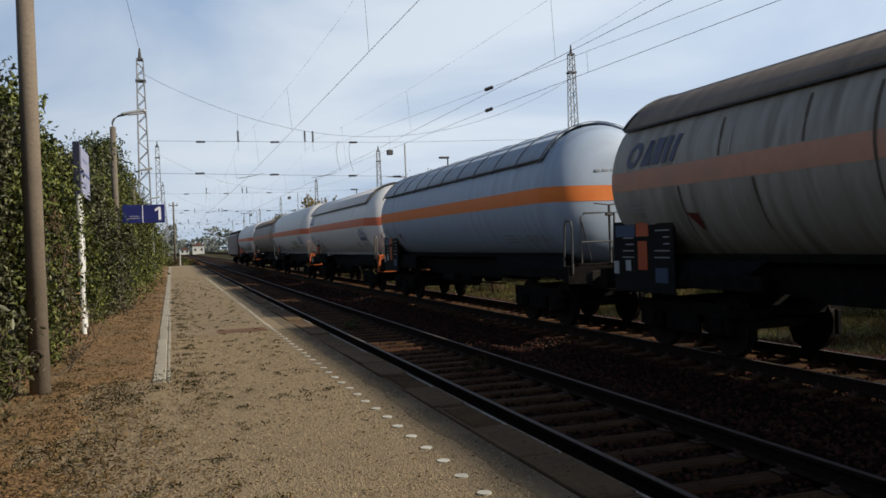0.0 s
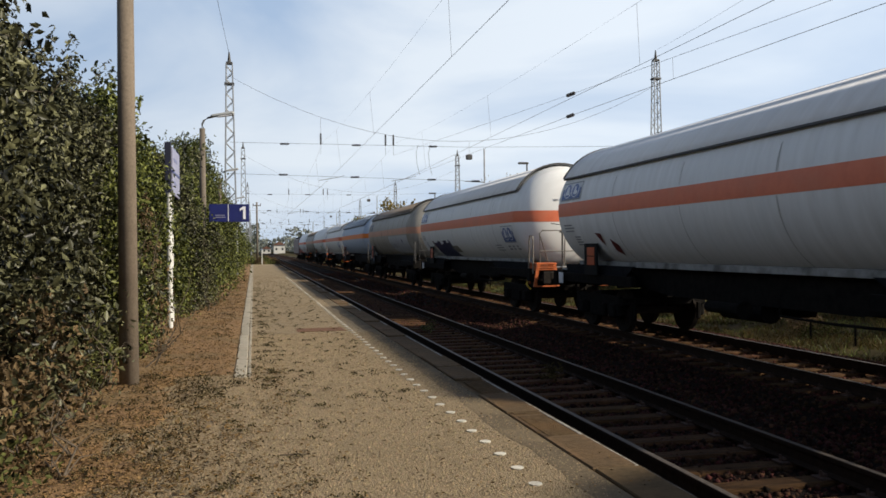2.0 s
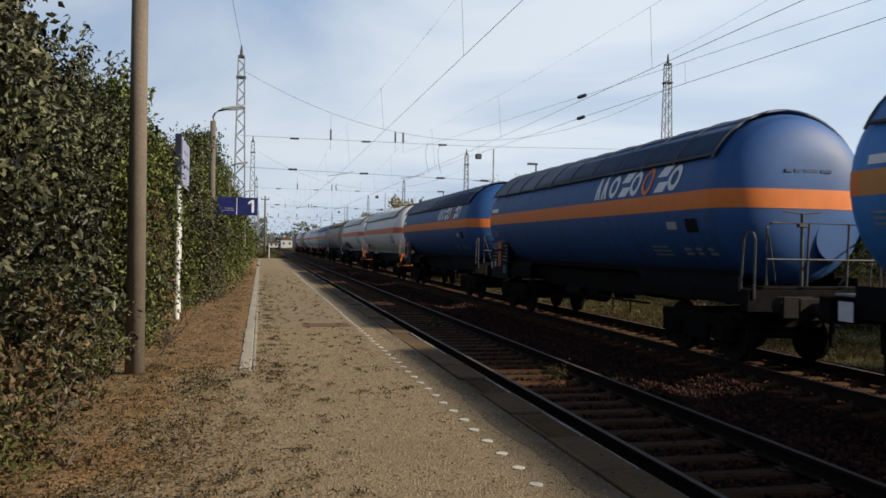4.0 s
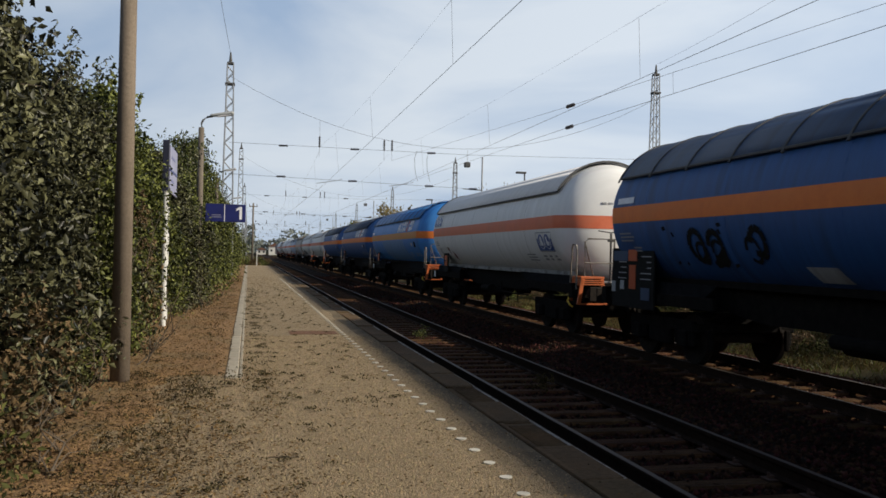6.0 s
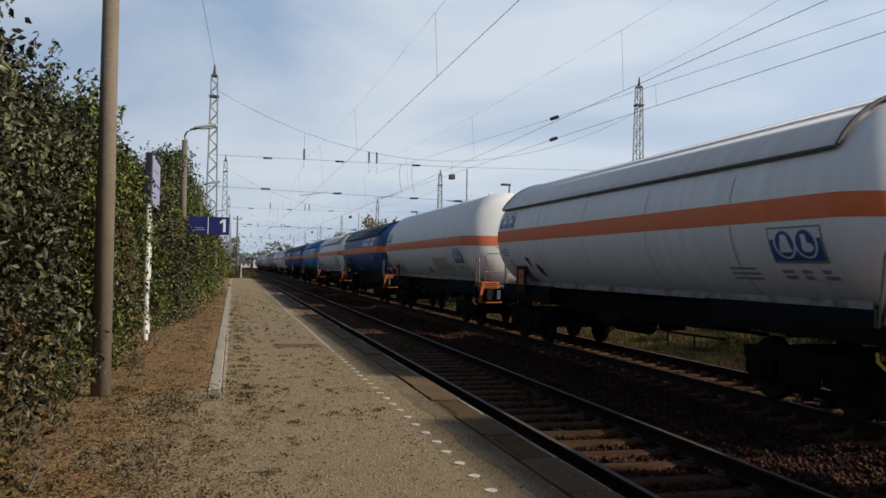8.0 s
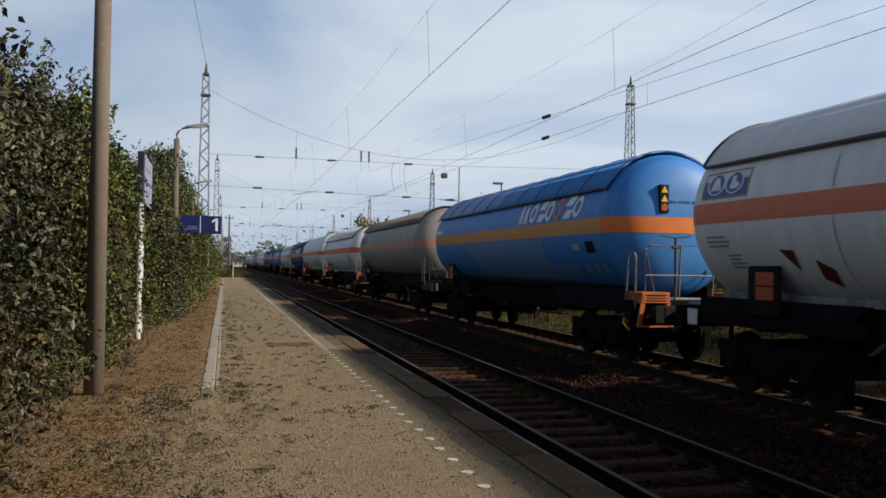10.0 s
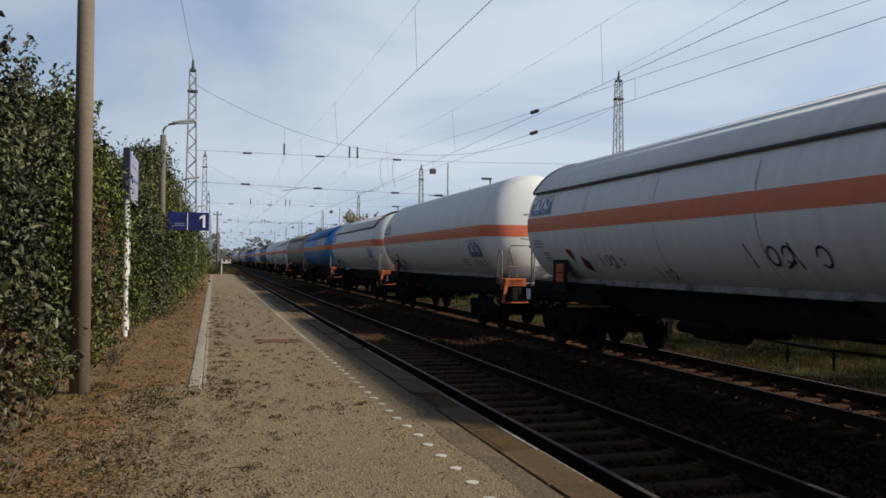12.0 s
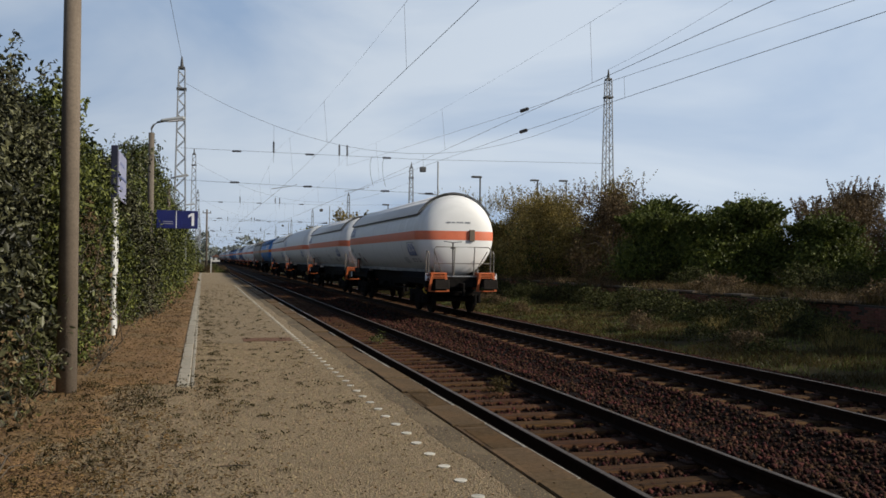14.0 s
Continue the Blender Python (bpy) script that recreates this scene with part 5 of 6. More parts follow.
def plant(name, label, category, x, y, z, rx, ry, h, leaf, n_clump, per, size, seed, spread=0.16, z0=0.05, trunk=0.05, limbs=6, shoots=8, group="", boxy=0.5, spray=0.10, frond=False):
    r = np.random.default_rng(seed)
    root = tagged(empty(name, pose(x, y, z)), label, category, group=group)
    bm = bmesh.new()
    n_stem = 3 if h < 5 else 1
    for s in range(n_stem):
        p = Vector((r.normal() * 0.25 * (n_stem > 1), r.normal() * 0.25 * (n_stem > 1), -0.1))
        w = trunk
        for k in range(4):
            q = p + Vector((r.normal() * 0.16, r.normal() * 0.16, h * 0.2))
            tube(bm, p, q, w, w * 0.72, sides=7)
            for _ in range(max(1, limbs // 3)):
                a = r.uniform(0, 6.28)
                e = q + Vector((math.cos(a) * rx * 0.65, math.sin(a) * ry * 0.65, h * r.uniform(0.05, 0.22)))
                mid = (q + e) / 2 + Vector((0, 0, 0.08 * h))
                tube(bm, q, mid, w * 0.45, w * 0.3, sides=5)
                tube(bm, mid, e, w * 0.3, w * 0.1, sides=5)
            p, w = q, w * 0.72
    stems = part("trunk", bm, M_BARK, root, "brown branching stems")
    if trunk < 0.03:
        stems["kind"] = "stuff"
    pts = crown_points(r, n_clump, per, rx, ry, z0, h, spread, boxy=boxy)
    if shoots:
        pts = np.concatenate([pts, (fronds if frond else sprays)(r, shoots, 26 if h > 4.3 or h < 1.5 else 70, rx, ry, h, spray * h + 0.35)])
    v, f = leaf_arrays(r, pts, size)
    ob = new("crown", quick_mesh("crown", v, f, leaf))
    ob.parent = root
    return root


HL = "bushy grey-green hedge shrub with dense small leaves"
GL = "leafy green hedge shrub beside the platform"
for k, y in enumerate((2.6, 4.6, 6.5, 8.3, 10.2, 12.0)):
    plant("hedge_shrub", HL, "shrub", -2.75 - 0.1 * (k % 2) - 0.12 * (k in (3, 4)), y, -0.03, 1.18, 1.35, (3.9, 4.1, 4.15, 4.0, 3.75, 3.6)[k], L_NEAR, 950, 44, 0.074, 100 + k, 0.095, shoots=18, group="hedge along the platform", boxy=0.3)
for k, y in enumerate((14.2, 16.4, 18.7, 21.0, 23.3, 25.8)):
    plant("hedge_shrub", GL, "shrub", -2.75 + (0.08, -0.25, 0.05, 0.20, 0.20, 0.2)[k], y, -0.03, 1.1 + 0.25 * (k in (3, 4)), 1.5, (3.85, 3.65, 3.65, 3.6, 3.6, 3.8)[k], L_NEAR if k == 3 else L_GREEN, 800, 38, 0.085, 120 + k, 0.13, shoots=14, group="hedge along the platform", boxy=0.35)
for k in range(9):
    y = 29 + 4.2 * k
    plant("hedge_shrub", GL, "shrub", -2.55 + 0.15 * (k % 2), y, -0.03, 1.5, 2.5, 4.4 + 0.7 * (k % 3 == 1) + 0.3 * (k % 2), L_GREEN, 520, 34, 0.11, 140 + k, 0.22, shoots=12, group="hedge along the platform")
# unseen hedge behind the camera, added to block low sky light
for k in range(8):
    plant("hedge_shrub", HL, "shrub", -3.1, -24 + 3.3 * k, -0.03, 1.5, 2.2, 3.9, L_NEAR, 150, 24, 0.16, 260 + k, 0.25, shoots=4, group="hedge along the platform", boxy=0.3)
for k in range(7):
    y = 70 + 8 * k
    plant("hedge_shrub", GL, "shrub", -3.2, y, -0.03, 2.2, 4.5, 4.2 + 0.8 * (k % 2), L_GREEN, 230, 26, 0.22, 160 + k, 0.4, shoots=6, group="hedge along the platform")
# low weeds at the foot of the hedge
for k, (x, y) in enumerate(((-1.75, 5.2), (-1.7, 7.1), (-1.85, 4.1), (-1.8, 6.2), (-1.78, 8.4), (-1.72, 11.3), (-1.75, 13.0), (-1.62, 18.6), (-1.45, 21.2), (-1.42, 23.4), (-1.5, 26.5), (-1.55, 31), (-1.6, 36))):
    plant("weed_clump", "low leafy weeds at the foot of the hedge", "weeds", x, y, -0.02, 0.36, 0.75, 0.75 + 0.35 * (k % 3), (L_BRAMBLE, L_BROWN)[k % 2] if k < 5 else L_GREEN if k % 2 else L_NEAR, 60, 22, 0.06, 180 + k, 0.09, trunk=0.012, shoots=4, group="weeds at the hedge foot")

plant("weed_clump", "small pale weed growing between the rails", "weeds", 4.48, 12.38, -0.60, 0.16, 0.16, 0.26, L_GRASS, 14, 16, 0.05, 250, 0.05, trunk=0.006, shoots=2)
plant("weed_clump", "small pale weed growing between the rails", "weeds", 4.2, 20.5, -0.60, 0.2, 0.25, 0.22, L_GREEN, 14, 16, 0.05, 251, 0.05, trunk=0.006, shoots=2)

for x, y, h, s in ((-1.72, 11.2, 2.3, 0), (-1.70, 12.3, 1.9, 1)):
    plant("hedge_shrub", "brown-green autumn shrub in the hedge", "shrub", x, y, -0.02, 0.32, 0.6, h, L_BROWN if s else L_GREEN, 110, 26, 0.07, 270 + s, 0.11, trunk=0.018, shoots=6, group="hedge along the platform", boxy=0.3)

# trees and scrub behind the old platform
TREES = [  # x, y, crown radius, height, leaf
    (20.6, 48.5, 2.6, 3.3, L_TREE), (23.6, 46.5, 2.6, 3.2, L_TREE), (26.6, 43.5, 2.6, 3.2, L_AUTUMN), (21.2, 56.5, 2.8, 3.6, L_TREE), (19.0, 53.0, 2.0, 3.2, L_AUTUMN),
    (19.4, 46, 2.4, 4.9, L_AUTUMN), (21.3, 41, 2.2, 4.8, L_BROWN), (22.6, 43, 1.8, 5.4, L_AUTUMN), (21.0, 35.8, 1.9, 3.5, L_TREE), (24.2, 41, 2.2, 4.6, L_TREE), (22.3, 33.2, 1.6, 3.3, L_TREE),
    (24.2, 32.8, 1.6, 3.9, L_TREE), (25.4, 34.5, 1.7, 4.0, L_TREE), (26.0, 30.2, 1.6, 3.0, L_TREE), (27.6, 32.0, 1.9, 3.6, L_BROWN), (29.6, 33.0, 1.8, 3.7, L_BROWN), (31.6, 34.5, 1.5, 4.7, L_BROWN), (28.4, 27.0, 1.7, 2.5, L_TREE),
    (31.8, 30.5, 1.9, 3.2, L_TREE), (33.4, 31.5, 1.8, 3.9, L_TREE), (33.0, 26.0, 2.2, 3.4, L_BROWN), (36, 30, 2.6, 4.0, L_TREE), (20.5, 52, 2.8, 5.3, L_AUTUMN), (19.5, 60, 3.0, 5.6, L_AUTUMN), (24, 55, 3.4, 5.6, L_BROWN), (22.2, 49, 2.4, 5.2, L_AUTUMN),
    (33, 44, 3.5, 3.4, L_AUTUMN), (40, 40, 4.0, 3.8, L_BROWN), (29, 46, 3.2, 3.0, L_TREE),
    # unseen trees right of the view, added to shade the grass and wall
    (22.5, 15.5, 2.2, 5.6, L_TREE), (24.5, 11.5, 2.6, 6.4, L_AUTUMN), (21.8, 8.5, 2.8, 6.4, L_AUTUMN), (22.0, 3.0, 2.8, 6.4, L_TREE), (27.5, 19.0, 2.6, 6.4, L_AUTUMN), (22.5, -3.0, 3.0, 6.5, L_AUTUMN)]
for k, (x, y, rad, h, leaf) in enumerate(TREES):
    lab = {L_AUTUMN: "young tree with olive and yellow autumn leaves", L_BROWN: "sparse brown-leaved autumn tree", L_TREE: "dark green bushy young tree"}[leaf]
    plant("tree", lab, "tree", x, y, 0.42, rad, rad, h * 0.9, leaf, 520 if leaf is not L_BROWN else 360, 40, 0.115 if leaf is not L_TREE else 0.14, 300 + k, 0.34, z0=0.1, trunk=0.08, limbs=9, shoots=110 if leaf is L_TREE else 60, boxy=0.95, spray=0.24, frond=leaf is L_TREE, group="trees behind the old platform")
for k in range(12):
    plant("tree", "hazy distant tree beside the railway", "tree", 20 + 3 * (k % 3), 75 + 15 * k, 0.3, 3.2, 5.5, 4.5 + (k % 4), L_AUTUMN if k % 2 else L_TREE, 130, 24, 0.35, 340 + k, 0.55, z0=0.1, trunk=0.12, limbs=6, shoots=8, group="trees behind the old platform")
# brambles in front of the wall and on its top
for k in range(26):
    x, y = 16.1 + 1.7 * ((k * 7) % 5) / 5, 19.0 + 1.35 * k + 1.5 * (k % 2)
    plant("bramble", "low dark green bramble clump in rough grass", "bramble", x, y, -0.48, 0.85, 1.2, 0.55 + 0.15 * (k % 3), L_BRAMBLE, 80, 24, 0.09, 380 + k, 0.14, trunk=0.012, shoots=3, group="brambles by the wall")
for k in range(10):
    plant("bramble", "dry brown-green weeds on the old platform", "bramble", 19.3 + 0.8 * (k % 3), 19.5 + 2.9 * k, 0.42, 0.9, 1.4, 0.5 + 0.25 * (k % 3), L_BRAMBLE if k % 3 else L_BROWN, 60, 22, 0.09, 400 + k, 0.15, trunk=0.012, shoots=6, group="weeds on the old platform")

for k in range(9):
    plant("weed_clump", "ragged weeds beyond the platform end", "weeds", -1.4 + 0.5 * (k % 8), 90.2 + 1.3 * (k % 4), -0.45, 0.6, 0.8, 0.75 + 0.2 * (k % 3), (L_BRAMBLE, L_BROWN, L_GREEN)[k % 3], 46, 20, 0.13, 520 + k, 0.16, trunk=0.012, shoots=4, group="weeds beyond the platform")
r_ = random.Random(77)
for k in range(30):
    plant("weed_clump", "low ragged weeds in the rough grass", "weeds", r_.uniform(12.2, 17.2), 11.5 + 1.2 * k + r_.uniform(-0.5, 0.5), -0.58, r_.uniform(0.3, 0.7), r_.uniform(0.4, 0.9), r_.uniform(0.22, 0.5),
          (L_BRAMBLE, L_BROWN, L_BRAMBLE, L_TREE)[k % 4], 40, 20, 0.07, 420 + k, 0.10, trunk=0.008, shoots=5, group="weeds in the rough grass")


def blades(name, label, n, xr, yr, zf, h, seed, material=L_GRASS, wide=0.006):
    r = np.random.default_rng(seed)
    x, y = r.uniform(*xr, n), yr[0] + (yr[1] - yr[0]) * r.uniform(0, 1, n) ** 1.3
    keep = np.array([noise.noise((a * 0.8, b * 0.8, seed)) > -0.15 for a, b in zip(x, y)])
    x, y = x[keep], y[keep]
    n = len(x)
    p = np.stack([x, y, zf(x)], 1)
    H = (h * r.uniform(0.4, 1.4, n))[:, None]
    a = r.uniform(0, 6.28, n)
    side = np.stack([np.cos(a), np.sin(a), 0 * a], 1) * wide * (1 + y[:, None] / 22)
    lean = r.normal(size=(n, 3)) * 0.35
    lean[:, 2] = 1
    v = np.stack([p - side, p + side, p + lean * H * 0.6 + side * 0.7, p + lean * H * 0.6 - side * 0.7, p + lean * H * np.array([1.7, 1.7, 0.95])], 1).reshape(-1, 3)
    i = np.arange(n)[:, None] * 5
    f = np.concatenate([i + [0, 1, 2], i + [0, 2, 3], i + [3, 2, 4]], 1).reshape(-1, 3)
    return tagged(new(name, quick_mesh(name, v, f, material)), label, "grass", kind="stuff")


gx_arr, gz_arr = np.array(xs, float), np.array(zs, float)
blades("rough_grass", "rough dry grass beside the far track", 105000, (11.1, 17.9), (8, 60), lambda x: np.interp(x, gx_arr, gz_arr) - 0.03, 0.13, 11)
blades("tall_grass", "tall pale dry grass stems", 16000, (18.2, 22), (14, 50), lambda x: np.interp(x, gx_arr, gz_arr) - 0.03, 0.32, 12)
blades("green_grass", "short green weeds beside the far track", 30000, (10.9, 17.5), (8, 60), lambda x: np.interp(x, gx_arr, gz_arr) - 0.03, 0.13, 13, L_TREE)
blades("verge_grass", "thin dry grass and weeds on the verge", 5500, (-1.75, -0.45), (3, 60), lambda x: 0.0 * x, 0.045, 14)

for x, y, n, h in ((14.6, 16.2, 420, 0.55), (15.9, 18.6, 360, 0.5), (16.6, 21.0, 300, 0.55), (15.2, 22.6, 240, 0.4)):
    blades("pale_plume_grass", "clump of tall pale feathery grass", n, (x - 0.5, x + 0.5), (y - 0.6, y + 0.6), lambda x: np.interp(x, gx_arr, gz_arr) - 0.03, h, int(x * 10), L_AUTUMN, 0.0025)
blades("dead_grass", "brown dead grass hanging over the old wall", 22000, (17.75, 19.6), (12, 62), lambda x: np.where(x < 18.42, 0.42, np.interp(x, gx_arr, gz_arr)) - 0.03, 0.26, 17, L_BROWN, 0.004)

# dry leaves and moss tufts on platform and verge
def litter(n, xr, yr, size, seed, thin):
    r = np.random.default_rng(seed)
    x, y = r.uniform(*xr, n), yr[0] + (yr[1] - yr[0]) * r.uniform(0, 1, n) ** 1.5
    keep = np.array([noise.noise((a * 1.3, b * 0.6, seed)) * 0.5 + noise.noise((a * 7, b * 5, seed)) * 0.8 > thin - 0.0 for a, b in zip(x, y)])
    x, y = x[keep], y[keep]
    m = len(x)
    a = r.uniform(0, 6.28, m)
    L = size * r.uniform(0.5, 1.5, m)
    d = np.stack([np.cos(a), np.sin(a), 0.2 * r.normal(size=m)], 1) * L[:, None]
    s = np.stack([-np.sin(a), np.cos(a), 0.3 * r.normal(size=m)], 1) * L[:, None] * 0.5
    p = np.stack([x, y, 0.012 + 0.028 * (x < -0.3) + r.uniform(0, 0.008, m)], 1)
    up = np.array([0, 0, 0.006])
    v = np.stack([p - d * 0.5, p + s * 0.5 + up, p + d * 0.5, p - s * 0.5 + up], 1).reshape(-1, 3)
    i = np.arange(m)[:, None] * 4
    return v, np.concatenate([i + [0, 1, 2], i + [0, 2, 3]], 1).reshape(-1, 3)


sets = [litter(8000, (-0.1, 1.6), (3.2, 50), 0.026, 21, 0.05), litter(20000, (-1.8, -0.25), (3.2, 50), 0.034, 22, -0.25), litter(9000, (-1.3, 0.35), (3.2, 11), 0.026, 23, -0.02), litter(900, (1.2, 2.5), (3.2, 30), 0.022, 24, 0.0)]
vv, ffs, base = [], [], 0
for v, f in sets:
    vv.append(v), ffs.append(f + base)
    base += len(v)
tagged(new("fallen_leaves", quick_mesh("fallen_leaves", np.concatenate(vv), np.concatenate(ffs), L_FALLEN)), "small dry brown fallen leaves", "leaves", kind="stuff")


def tufts(n, xr, yr, seed, thin, size):
    """Flat dark tufts of moss and dead leaves, a few centimetres across."""
    r = np.random.default_rng(seed)
    x, y = r.uniform(*xr, n), yr[0] + (yr[1] - yr[0]) * r.uniform(0, 1, n) ** 1.3
    keep = np.array([noise.noise((a * 1.1, b * 0.7, seed)) > thin for a, b in zip(x, y)])
    out = []
    for a, b in zip(x[keep], y[keep]):
        m = int(r.integers(8, 24))
        w = size * r.uniform(0.5, 1.5)
        out.append(np.stack([a + r.normal(size=m) * w * 1.25, b + r.normal(size=m) * w, 0.012 + 0.02 * (a < -0.3) + r.uniform(0, 0.022, m)], 1))
    return leaf_arrays(r, np.concatenate(out), 0.024)


sets = [tufts(430, (-1.5, -0.15), (3.3, 10.6), 41, -0.25, 0.034), tufts(34, (-0.1, 0.7), (4.5, 12), 42, -0.6, 0.024), tufts(170, (-0.08, 0.25), (9.4, 34), 43, -0.6, 0.032),
        tufts(230, (0.1, 1.6), (8, 40), 44, -0.6, 0.022), tufts(150, (-1.4, -0.4), (10, 34), 45, 0.0, 0.036)]
vv, ffs, base = [], [], 0
for v, f in sets:
    vv.append(v), ffs.append(f + base)
    base += len(v)
tagged(new("moss_tufts", quick_mesh("moss_tufts", np.concatenate(vv), np.concatenate(ffs), L_MOSS)), "dark moss and dead leaf tufts on the gravel", "moss", kind="stuff")
bm = bmesh.new()
pipe(bm, [(0.14, 6.22, 0.012), (0.24, 6.19, 0.016), (0.36, 6.20, 0.012)], 0.0045, 5)
tagged(part("twig", bm, M_BARK, None), "short dark twig lying on the gravel", "twig")


# ---------------------------------------------------------------- poles, lamps, signs on the platform
def concrete_pole(x, y, h, r0, r1):
    bm = bmesh.new()
    tube(bm, (0, 0, -0.3), (0, 0, h), r0, r1, sides=24)
    return bm


pole = tagged(empty("pole", pose(-1.405, 9.87, 0)), "tall round weathered concrete pole beside the hedge", "pole")
part("shaft", concrete_pole(0, 0, 6.0, 0.108, 0.082), M_POLE, pole, smooth=True)


def street_lamp(x, y, h, turn=0.0, label="concrete platform lamp with a flat grey lantern"):
    root = tagged(empty("platform_lamp", pose(x, y, 0, 0, 0, turn)), label, "lamp", group="platform lamps")
    part("post", concrete_pole(0, 0, h, 0.10, 0.075), M_POLE2, root, smooth=True)
    bm = bmesh.new()
    pipe(bm, [(0, 0, h - 0.1), (0, 0, h + 0.12), (0.05, 0, h + 0.22), (0.16, 0, h + 0.30), (0.30, 0, h + 0.33)], 0.028, 8)
    part("arm", bm, M_DARKSTEEL, root)
    bm = bmesh.new()
    box(bm, 0.22, 0.88, -0.12, 0.12, h + 0.29, h + 0.43, bevel=0.05)
    for v in bm.verts:
        k = abs(v.co.x - 0.60) / 0.36
        v.co.z = h + 0.33 + (v.co.z - h - 0.33) * (1.0 - 0.55 * min(1, k) ** 2)
        v.co.y *= 1.0 - 0.4 * min(1, k) ** 2
    bmesh.ops.rotate(bm, cent=(0.24, 0, h + 0.33), matrix=Matrix.Rotation(radians(-9), 3, "Y"), verts=bm.verts)
    part("lantern", bm, M_LAMPHEAD, root, "flat grey lantern head")
    bm = bmesh.new()
    box(bm, 0.42, 0.80, -0.08, 0.08, h + 0.290, h + 0.312, bevel=0.01)
    bmesh.ops.rotate(bm, cent=(0.24, 0, h + 0.33), matrix=Matrix.Rotation(radians(-9), 3, "Y"), verts=bm.verts)
    part("diffuser", bm, M_SIGNWHITE, root)
    return root


street_lamp(-1.385, 24.0, 4.9)
street_lamp(-1.55, 40.5, 4.9)
street_lamp(-1.5, 62.0, 4.9)
street_lamp(-1.5, 84.0, 4.9)

# platform number sign
sg = tagged(empty("platform_sign", pose(-1.25, 23.9, 2.32)), "dark blue platform number sign with white figure", "sign")
bm = bmesh.new()
box(bm, 0.03, 1.11, -0.03, 0.03, -0.02, 0.475, bevel=0.008)
part("panel", bm, M_SIGNBLUE, sg)
bm = bmesh.new()
box(bm, 0.535, 0.553, -0.036, -0.0305, -0.01, 0.465)
part("divider", bm, M_SIGNWHITE, sg)
bm = bmesh.new()
for k in range(2):
    box(bm, 0.20, 0.47 - 0.02 * k, -0.036, -0.0305, 0.10 + 0.055 * k, 0.122 + 0.055 * k)
part("small_lettering", bm, M_PANEL, sg)
bm = bmesh.new()
for pts in (((0.945, 0.06), (1.012, 0.06), (1.012, 0.41), (0.945, 0.41)), ((0.855, 0.345), (0.855, 0.285), (0.944, 0.335), (0.944, 0.41))):
    lo = [bm.verts.new((x, -0.0365, z)) for x, z in pts]
    hi = [bm.verts.new((x, -0.0305, z)) for x, z in pts]
    bm.faces.new(lo), bm.faces.new(hi)
    for k in range(4):
        bm.faces.new((lo[k], lo[(k + 1) % 4], hi[(k + 1) % 4], hi[k]))
bmesh.ops.recalc_face_normals(bm, faces=bm.faces)
part("figure", bm, M_SIGNWHITE, sg, "white figure 1")
bm = bmesh.new()
for z in (0.08, 0.38):
    box(bm, -0.12, 0.05, -0.02, 0.02, z - 0.015, z + 0.015)
part("bracket", bm, M_DARKSTEEL, sg)

# station name board on white posts, parallel to the track
nb = tagged(empty("station_board", pose(-1.60, 16.7, 0)), "white station name board with blue frame on white posts", "sign")
for y in (0.0, 1.62):
    bm = bmesh.new()
    x = 0 if y == 0 else -0.12
    tube(bm, (x, y, -0.2), (x, y, 2.62), 0.052, sides=14)
    part("post", bm, M_WHITEPOST, nb, "flaking white round post")
    bm = bmesh.new()
    box(bm, -0.07 + x, 0.05, y - 0.04, y + 0.04, 2.58, 3.60, bevel=0.008)
    part("upper_post", bm, M_NAVYPOST, nb, "dark blue square post top")
# white panels, painted with the lavender tint of reflected sky
bm = bmesh.new()
box(bm, 0.042, 0.067, 0.05, 1.60, 3.06, 3.52, bevel=0.006)
part("upper_panel", bm, M_PANEL, nb)
bm = bmesh.new()
box(bm, 0.042, 0.067, 0.05, 1.60, 2.60, 3.02, bevel=0.006)
part("lower_panel", bm, M_PANEL, nb)
bm = bmesh.new()
box(bm, 0.02, 0.074, 0.03, 1.62, 3.02, 3.06)
part("rail", bm, M_SIGNBLUE, nb)
bm = bmesh.new()
for y, w, z in ((0.28, 0.8, 3.27), (0.30, 0.5, 2.82)):
    box(bm, 0.066, 0.071, y, y + w, z, z + 0.055)
part("lettering", bm, M_LOGOBLUE_PALE, nb, "blurred blue lettering bars")["kind"] = "stuff"

# post at the platform's far end, and a wooden line pole beyond it
bm = bmesh.new()
tube(bm, (0, 0, -0.3), (0, 0, 1.42), 0.055, sides=10)
tube(bm, (0, 0, 1.42), (0, 0, 1.47), 0.055, 0.02, sides=10)
ob = tagged(part("end_post", bm, M_WHITEPOST, None), "short pale post at the platform end", "post")
ob.location = (0.82, 88.2, 0)
line_pole = tagged(empty("line_pole", pose(0.4, 100, -0.3)), "old wooden line pole with a crossarm", "pole")
bm = bmesh.new()
tube(bm, (0, 0, -0.3), (0, 0, 7.4), 0.13, 0.09, sides=12)
part("shaft", bm, M_POLE2, line_pole, smooth=True)
bm = bmesh.new()
box(bm, -0.48, 0.48, -0.05, 0.05, 6.95, 7.05, bevel=0.01)
part("crossarm", bm, M_POLE2, line_pole)
for x in (-0.42, 0.42):
    bm = bmesh.new()
    tube(bm, (x, 0, 7.04), (x, 0, 7.26), 0.05, 0.03, sides=8)
    part("insulator", bm, M_INSUL, line_pole, "dark ribbed insulator")


